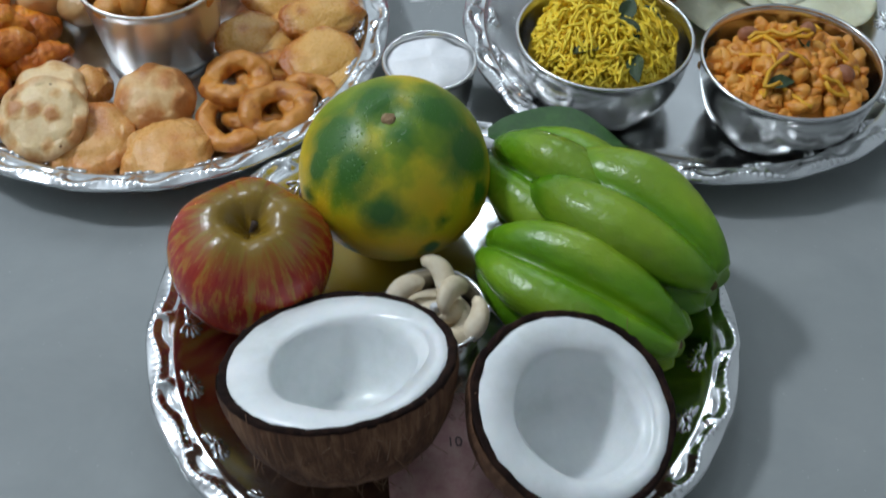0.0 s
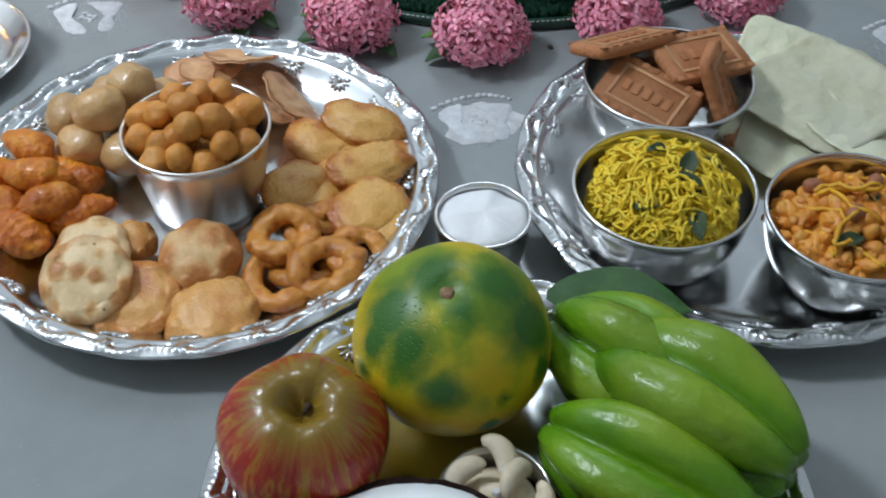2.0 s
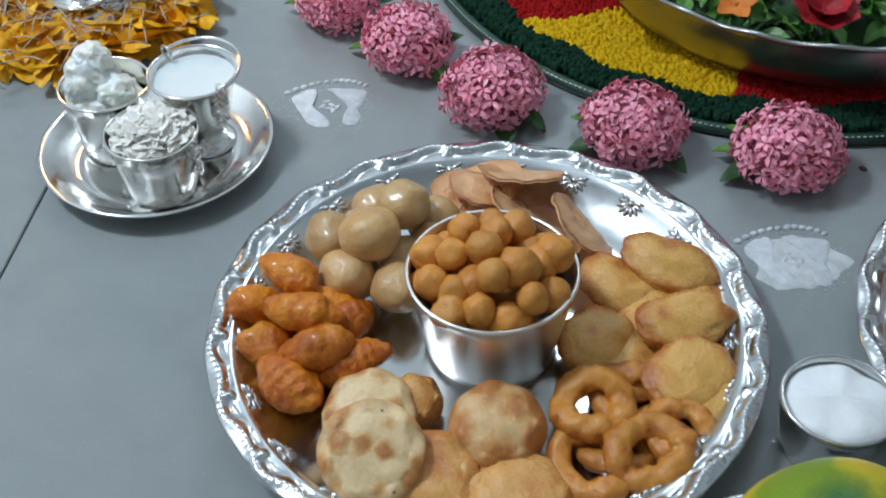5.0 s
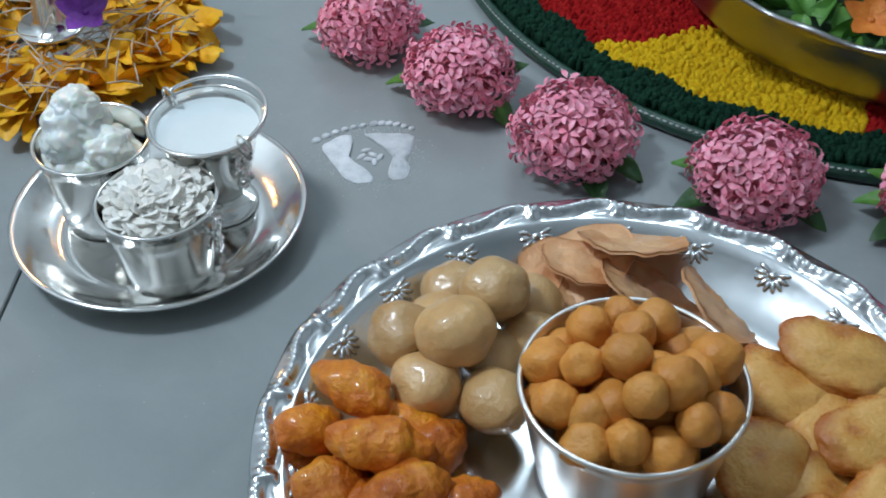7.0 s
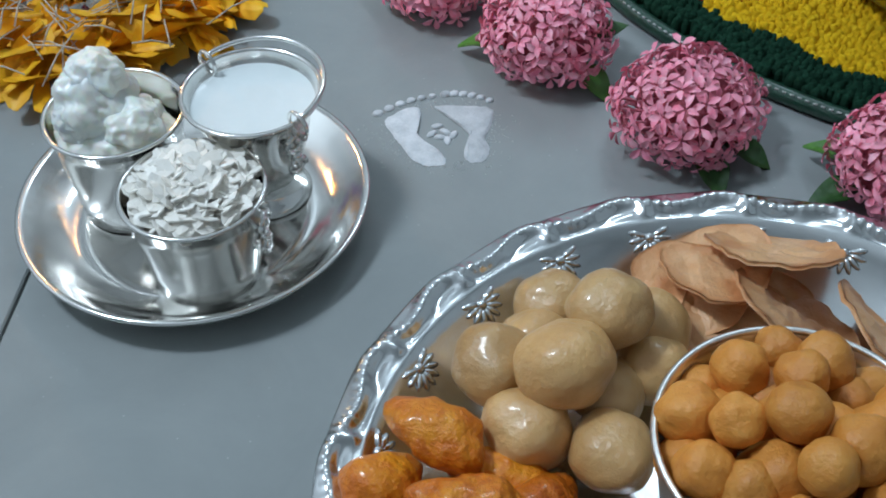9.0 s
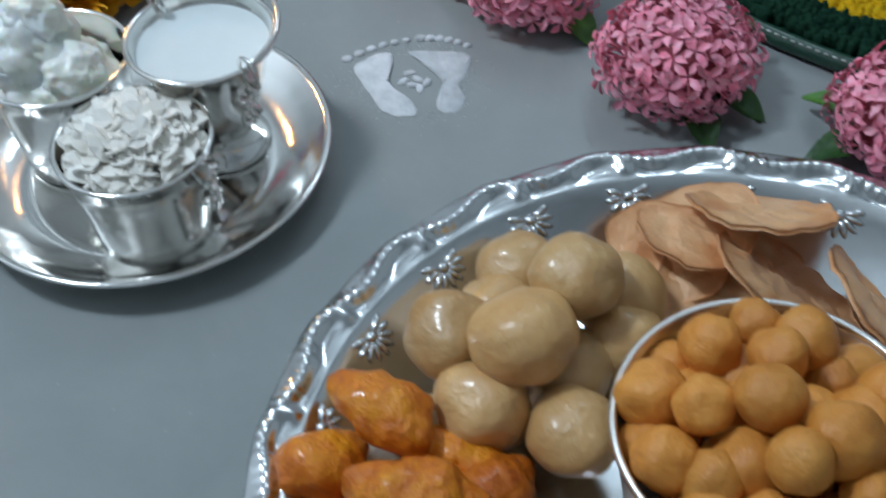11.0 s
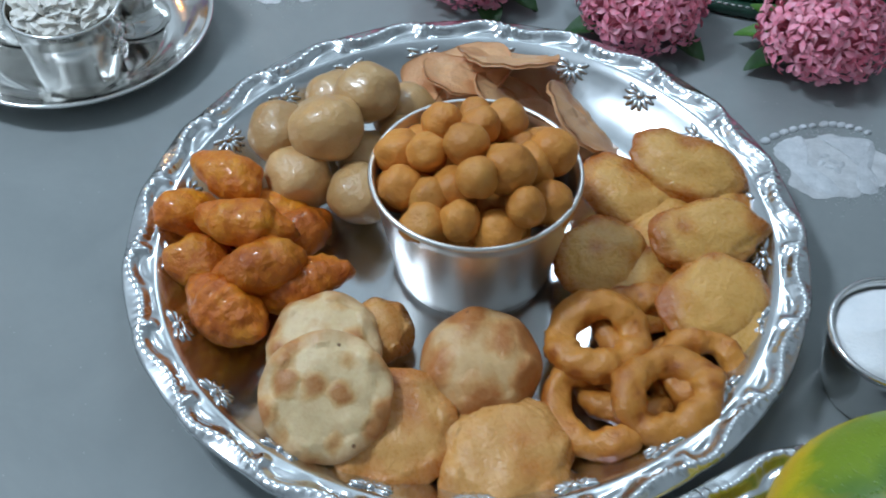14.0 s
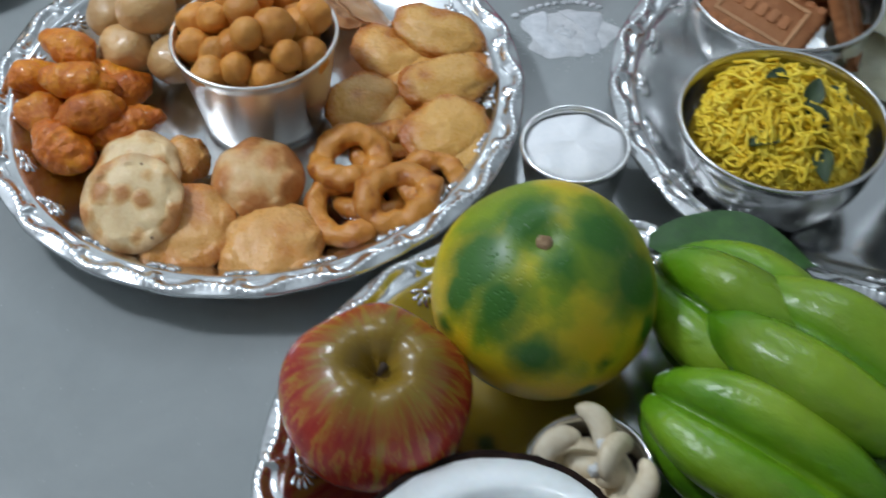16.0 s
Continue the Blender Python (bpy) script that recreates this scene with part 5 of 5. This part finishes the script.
# ---- pink ixora heads ----
def pink_material(name, a, b, c):
    n = Nodes(name)
    f = n.noise(180, 3)
    d = n.math("POWER", n.math("ADD", n.math("MULTIPLY", n.sep(0), n.sep(0)), n.math("MULTIPLY", n.sep(1), n.sep(1))), 0.5)
    col = n.ramp(f, [(0.3, a), (0.5, b), (0.7, c)])
    tip = n.ramp(d, [(0.001, (1, 1, 1)), (0.004, (0, 0, 0))])
    col = n.mix(n.math("MULTIPLY", tip, 0.35), col, (0.42, 0.05, 0.09))
    col = n.mix(1.0, col, n.math("ADD", n.math("MULTIPLY", n.rand, 0.28), 0.88), "MULTIPLY")
    return n.done(col, 0.5, 0.0, 0.4, 0.08)


PINK = pink_material("pink_petal", (0.92, 0.24, 0.36), (0.97, 0.37, 0.49), (0.99, 0.52, 0.61))
# deeper pink filler: shade between the florets, put into its colour
CORE_SHADE = varied("floret_gap_shade", (0.34, 0.06, 0.085), (0.48, 0.11, 0.15), (0.58, 0.16, 0.2), 150, 0.8)


def floret_mesh(seed):
    r = random.Random(seed)
    verts, faces = [], []
    for k in range(4):
        a = math.pi / 2 * k + r.uniform(-0.18, 0.18)
        tip = r.uniform(-0.0016, 0.0018)
        w = r.uniform(0.0014, 0.00175)
        l = r.uniform(0.0062, 0.0076)
        loc = [(0.0004, 0.0, 0.0), (l * 0.45, w, 0.0012 + tip * 0.3), (l * 0.45, 0, 0.0004 + tip * 0.3), (l * 0.45, -w, 0.0012 + tip * 0.3),
               (l * 0.78, w * 0.72, 0.0011 + tip * 0.7), (l * 0.78, 0, 0.0005 + tip * 0.7), (l * 0.78, -w * 0.72, 0.0011 + tip * 0.7), (l, 0, tip)]
        o = len(verts)
        c, s = math.cos(a), math.sin(a)
        verts += [(x * c - y * s, x * s + y * c, z) for x, y, z in loc]
        faces += [tuple(o + i for i in f) for f in ((0, 2, 1), (0, 3, 2), (1, 2, 5, 4), (2, 3, 6, 5), (4, 5, 7), (5, 6, 7))]
    o = len(verts)
    for k in range(4):
        a = math.pi / 2 * k
        verts += [(0.0007 * math.cos(a), 0.0007 * math.sin(a), 0.0002), (0.0005 * math.cos(a), 0.0005 * math.sin(a), -0.011)]
    for k in range(4):
        l = (k + 1) % 4
        faces.append((o + 2 * k, o + 2 * k + 1, o + 2 * l + 1, o + 2 * l))
    return raw("floret", verts, faces, PINK)


FLORETS = [floret_mesh(s) for s in range(7)]
HEAD_LEAF = leaf_mesh(0.025, 0.0078, LEAF_PALE, 0.3, 0.4)
HEAD_LEAF_DARK = leaf_mesh(0.024, 0.0075, LEAF, 0.15, 0.4)


def ixora(at, r, count, leaves, seed):
    rr = random.Random(seed)
    t = thing("ixora_flower_head", (*at, 0), "round cluster of small pink ixora flowers with leaves", "flower", "pink flower heads", turn=rr.uniform(0, 360))
    part("core", blob((r * 0.78, r * 0.78, r * 0.62), 0.1, 2, seed, 3), CORE_SHADE, t, m=pose(0, 0, r * 0.62))
    golden = math.pi * (3 - math.sqrt(5))
    for k in range(count):
        z = 1 - 1.42 * (k + 0.5) / count
        a = golden * k
        s = math.sqrt(max(0, 1 - z * z))
        d = Vector((s * math.cos(a), s * math.sin(a), z))
        d = (d + Vector((rr.gauss(0, 0.07), rr.gauss(0, 0.07), rr.gauss(0, 0.07)))).normalized()
        k2 = rr.uniform(0.90, 1.14)
        p = Vector((d.x * r * k2, d.y * r * k2, r * 0.62 + d.z * r * 0.72 * k2))
        p.z = max(p.z, 0.0025)
        nrm = (d + Vector((rr.gauss(0, 0.22), rr.gauss(0, 0.22), rr.gauss(0, 0.22)))).normalized()
        sc = rr.uniform(0.92, 1.12)
        part("floret", rr.choice(FLORETS), None, t, m=aim(p, nrm, rr.uniform(0, 90)) @ Matrix.Diagonal((sc, sc, sc, 1)))
    turn0 = t.matrix_world.to_euler().z
    for deg, tilt, dark in leaves:
        a = math.radians(deg) - turn0
        part("leaf", HEAD_LEAF_DARK if dark else HEAD_LEAF, None, t, "green leaf", pose(math.cos(a) * r * 0.62, math.sin(a) * r * 0.62, 0.009, 0, tilt, math.degrees(a)))
    return t


HEADS = [((-0.303, 0.873), 0.031, 120, ((170, -12, 0), (20, -10, 1))), ((-0.247, 0.824), 0.033, 130, ((10, -35, 1), (-40, 8, 0), (170, -5, 0))),
         ((-0.1845, 0.772), 0.0345, 140, ((35, -40, 1), (-30, 6, 1), (-70, 8, 1))), ((-0.095, 0.741), 0.0345, 140, ((150, -12, 0), (-35, 6, 1), (195, 6, 1))),
         ((-0.002, 0.726), 0.0345, 140, ((140, -25, 0), (165, -10, 0), (110, -20, 0), (200, 5, 1))), ((0.0955, 0.748), 0.033, 130, ((60, -20, 1), (150, 0, 1))), ((0.186, 0.778), 0.033, 120, ((160, -15, 0), (40, 0, 1)))]
for i, (p, r, c, lv) in enumerate(HEADS):
    ixora(p, r * 0.86, c + 35, lv, 100 + i)


# ---- yarn mat and the flower dish on it ----
MAT = (0.015, 1.03)
MAT_R = 0.272


def yarn(name, a, b, c):
    return varied(name, a, b, c, 160, 0.95, 0.0012, 900, spec=0.1)


GREEN_Y = yarn("dark_green_yarn", (0.006, 0.025, 0.014), (0.012, 0.045, 0.026), (0.02, 0.07, 0.04))
YELLOW_Y = yarn("yellow_yarn", (0.66, 0.38, 0.006), (0.80, 0.50, 0.010), (0.86, 0.60, 0.02))
RED_Y = yarn("red_yarn", (0.28, 0.006, 0.007), (0.42, 0.011, 0.012), (0.52, 0.025, 0.022))
BRAID = varied("green_braid", (0.006, 0.03, 0.018), (0.012, 0.05, 0.03), (0.02, 0.08, 0.045), 200, 0.35, 0.0004, coat=0.3)
THREAD = varied("pale_thread", (0.5, 0.5, 0.48), (0.6, 0.6, 0.58), (0.7, 0.7, 0.68), 200, 0.7)
mat_ob = thing("yarn_mat", (*MAT, 0), "round tufted yarn mat in green, yellow and red", "mat")
part("backing", lathe([(0.001, 0.0005), (MAT_R * 0.99, 0.0005), (MAT_R, 0.002), (MAT_R * 0.99, 0.004), (0.001, 0.004)], 120), GREEN_Y, mat_ob)
pts = [(math.cos(a) * (MAT_R + 0.002), math.sin(a) * (MAT_R + 0.002), 0.0042) for a in [2 * math.pi * k / 160 for k in range(160)]]
part("braided_edge", tube("braided_edge", pts, 0.0042, BRAID, 10, True), None, mat_ob, "shiny dark green braided edge")
stitches = []
for k in range(230):
    a = math.pi + math.pi * k / 230
    for_r = MAT_R + 0.0045
    stitches.append([Vector((math.cos(a) * for_r, math.sin(a) * for_r, 0.0078)), Vector((math.cos(a + 0.007) * for_r, math.sin(a + 0.007) * for_r, 0.0080))])
tagged(part("edge_stitches", many_tubes("edge_stitches", stitches, 0.0005, THREAD, 4), None, mat_ob, "pale stitches along the braid"), kind="stuff")
ico = bmesh.new()
bmesh.ops.create_icosphere(ico, subdivisions=2, radius=1)
ico_v = [v.co.copy() for v in ico.verts]
ico_f = [tuple(v.index for v in f.verts) for f in ico.faces]
ico.free()
piles = {"green": ([], []), "yellow": ([], []), "red": ([], [])}
step = 0.0032
for i in range(-88, 89):
    for j in range(-88, 4):
        x, y = i * step + (j % 2) * step / 2 + uni(-0.001, 0.001), j * step + uni(-0.001, 0.001)
        r = math.hypot(x, y)
        if r > MAT_R - 0.004:
            continue
        deg = math.degrees(math.atan2(y, x)) % 360
        if r > MAT_R - 0.027 + 0.003 * math.sin(deg * 0.4):
            key = "green"
        else:
            k = math.floor(((deg - 217.0) % 360) / 64)
            a = math.radians(-64 * k)
            ry = x * math.sin(a) + y * math.cos(a)
            ph = (deg - 217.0) % 360 - 64 * k
            key = "yellow" if k < 5 and ph < 43 and ry < -0.167 + 0.28 * (x * math.cos(a) - y * math.sin(a) + 0.198) + 0.003 * math.sin(x * 90) else "red"
        vs, fs = piles[key]
        o = len(vs)
        s = uni(0.0021, 0.0031)
        h = uni(0.0035, 0.0058)
        off = Vector((uni(0, 9), uni(0, 9), 0))
        for c in ico_v:
            k2 = 1 + 0.3 * noise.noise(c * 1.8 + off)
            vs.append((x + c.x * s * k2, y + c.y * s * k2, 0.0065 + c.z * h * k2))
        fs += [tuple(o + q for q in f) for f in ico_f]
for key, m in (("green", GREEN_Y), ("yellow", YELLOW_Y), ("red", RED_Y)):
    tagged(part(key + "_pile", raw(key + "_pile", *piles[key], m), None, mat_ob, "tufted " + key + " yarn pile"), kind="stuff")

DISH = (0.036, 0.945)


def wavy(a, r, z, i):
    if 8 <= i <= 14:
        return r * (1 + 0.012 * math.sin(22 * a)), z + 0.0020 * math.sin(22 * a)
    return r, z


prof = [(0.002, 0.0), (0.09, 0.0), (0.138, 0.0008), (0.149, 0.004), (0.1565, 0.012), (0.161, 0.022), (0.1645, 0.034), (0.1662, 0.042), (0.1682, 0.046), (0.1708, 0.0472), (0.1718, 0.0485), (0.1705, 0.0497), (0.1675, 0.0488), (0.1645, 0.045),
        (0.1625, 0.036), (0.159, 0.023), (0.1535, 0.012), (0.146, 0.006), (0.135, 0.0035), (0.002, 0.003)]
solo("wide_steel_dish", lathe(prof, 220, wavy), DULL, pose(*DISH, 0.0115), "wide steel dish with a wavy rim holding leaves and flowers", "dish")
greens = thing("leaf_bed", (*DISH, 0), "bed of small fresh green leaves filling the dish", "leaves")
LEAF_BITS = leaf_mesh(0.02, 0.006, LEAF_PALE, 0.2, 0.5, "leaf", 6)
LEAF_BITS_D = leaf_mesh(0.017, 0.0055, LEAF, 0.2, 0.5, "leaf", 6)
part("leaf_mass", dome(0.150, 0.030, 0.054, LEAF, "leaf_mass"), None, greens)
for k in range(280):
    a = uni(math.pi * 0.95, math.pi * 2.05)
    d = 0.148 * math.sqrt(uni(0.35, 1))
    x, y = d * math.cos(a), d * math.sin(a)
    part("leaf", LEAF_BITS if k % 3 else LEAF_BITS_D, None, greens, m=pose(x, y, heap_z(x, y, 0.150, 0.038, 0.060) + uni(0, 0.006), uni(-60, 60), uni(-50, 20), uni(0, 360)))


def petal_flower(name, at, nrm, n, length, width, material, label, layers=1, cup=-0.25):
    t = thing(name, at, label, "flower")
    t.matrix_world = aim(at, nrm, 20)
    pm = leaf_mesh(length, width, material, cup, 0.25, "petal", 8)
    for l in range(layers):
        for k in range(n):
            part("petal", pm, None, t, m=pose(0, 0, 0.001 * l, 0, -12 - 18 * l, 360 * (k + 0.5 * l) / n) @ Matrix.Diagonal((1 - 0.15 * l, 1 - 0.1 * l, 1, 1)))
    part("centre", blob((length * 0.14, length * 0.14, length * 0.12), 0.1, 2, 1, 2), material, t)
    return t


OFLOWER = varied("orange_petal", (0.55, 0.13, 0.01), (0.68, 0.19, 0.018), (0.75, 0.27, 0.03), 120, 0.5)
RFLOWER = varied("red_petal", (0.30, 0.01, 0.015), (0.42, 0.015, 0.025), (0.5, 0.03, 0.04), 100, 0.5)
BFLOWER = varied("blue_petal", (0.03, 0.02, 0.30), (0.05, 0.035, 0.42), (0.1, 0.07, 0.55), 100, 0.5)
PFLOWER = varied("purple_petal", (0.16, 0.025, 0.28), (0.24, 0.045, 0.40), (0.33, 0.09, 0.5), 100, 0.5)
petal_flower("orange_flower", (-0.034, 0.813, 0.0635), (-0.1, -0.4, 0.9), 5, 0.017, 0.006, OFLOWER, "small orange flower lying on the leaves")
petal_flower("blue_flower", (-0.105, 0.848, 0.0625), (-0.2, -0.2, 0.9), 5, 0.020, 0.010, BFLOWER, "deep blue flower by the dish's rim")
petal_flower("red_flower", (0.020, 0.808, 0.0635), (0, -0.3, 0.9), 7, 0.024, 0.013, RFLOWER, "deep red petalled flower on the leaves", 2)


# ---- marigold petals round a small silver stand ----
MARI = varied("marigold_petal", (0.80, 0.33, 0.003), (0.93, 0.46, 0.004), (0.96, 0.56, 0.012), 70, 0.5, 0.0003)
STRAW = varied("pale_flower_strand", (0.52, 0.40, 0.28), (0.66, 0.54, 0.42), (0.76, 0.66, 0.54), 150, 0.5)
pile = thing("marigold_petal_ring", (-0.487, 0.862, 0), "loose ring of orange marigold petals on the floor", "petals")
petals = [leaf_mesh(l, w, MARI, c, f, "petal", 9, True) for l, w, c, f in ((0.034, 0.0066, 0.3, 0.5), (0.04, 0.0058, -0.25, -0.4), (0.03, 0.007, 0.5, 0.6), (0.037, 0.0062, 0.1, -0.6))]
for k in range(290):
    a = uni(0, 2 * math.pi)
    d = 0.062 + rng.gauss(0, 0.016)
    d = min(max(d, 0.044), 0.080)
    h = 0.004 + 0.017 * max(0, 1 - abs(d - 0.06) / 0.04) * uni(0.1, 1)
    part("petal", rng.choice(petals), None, pile, m=pose(d * math.cos(a) * 1.02, d * math.sin(a), h + 0.004, uni(-60, 60), uni(-16, 16), uni(0, 360)) @ Matrix.Translation((-0.017, 0, 0)))
strands = []
for k in range(240):
    a, d = uni(0, 6.28), 0.06 + rng.gauss(0, 0.02)
    p = Vector((d * math.cos(a), d * math.sin(a), uni(0.016, 0.034)))
    h = uni(0, 6.28)
    l = uni(0.015, 0.034)
    v = Vector((math.cos(h), math.sin(h), uni(-0.35, 0.45))) * l
    strands.append([p, p + v * 0.5 + Vector((0, 0, 0.002)), p + v])
tagged(part("dry_strands", many_tubes("dry_strands", strands, 0.00045, STRAW, 4), None, pile, "thin pale dried flower strands"), kind="stuff")
stand = lathe([(0.002, 0), (0.024, 0), (0.0245, 0.002), (0.020, 0.006), (0.010, 0.012), (0.007, 0.018), (0.012, 0.022), (0.0185, 0.0245), (0.0200, 0.0265), (0.0190, 0.0275), (0.012, 0.0265), (0.0095, 0.032), (0.007, 0.050), (0.006, 0.088), (0.010, 0.096), (0.020, 0.103), (0.0225, 0.110), (0.0215, 0.1105), (0.012, 0.105), (0.002, 0.104)], 64)
solo("lamp_stand", stand, SILVER, pose(-0.484, 0.850, 0), "turned silver oil lamp stand among marigold petals", "lamp stand")
petal_flower("purple_flower", (-0.459, 0.842, 0.040), (0.1, -0.5, 0.8), 5, 0.017, 0.0065, PFLOWER, "purple five-petalled flower against the silver stand")

# specks on the floor
SPECK = varied("dark_speck", (0.03, 0.03, 0.02), (0.06, 0.05, 0.03), (0.1, 0.09, 0.05), 200, 0.8)
for p, r in (((-0.150, 0.755), 0.0011), ((0.047, 0.733), 0.0019), ((0.29, 0.235), 0.002)):
    solo("crumb", blob((r * 1.5, r, r * 0.6), 0.3, 2, 3, 2), SPECK, pose(*p, r * 0.5, 0, 0, uni(0, 180)), "tiny dark crumb on the floor", "crumb", "floor crumbs")
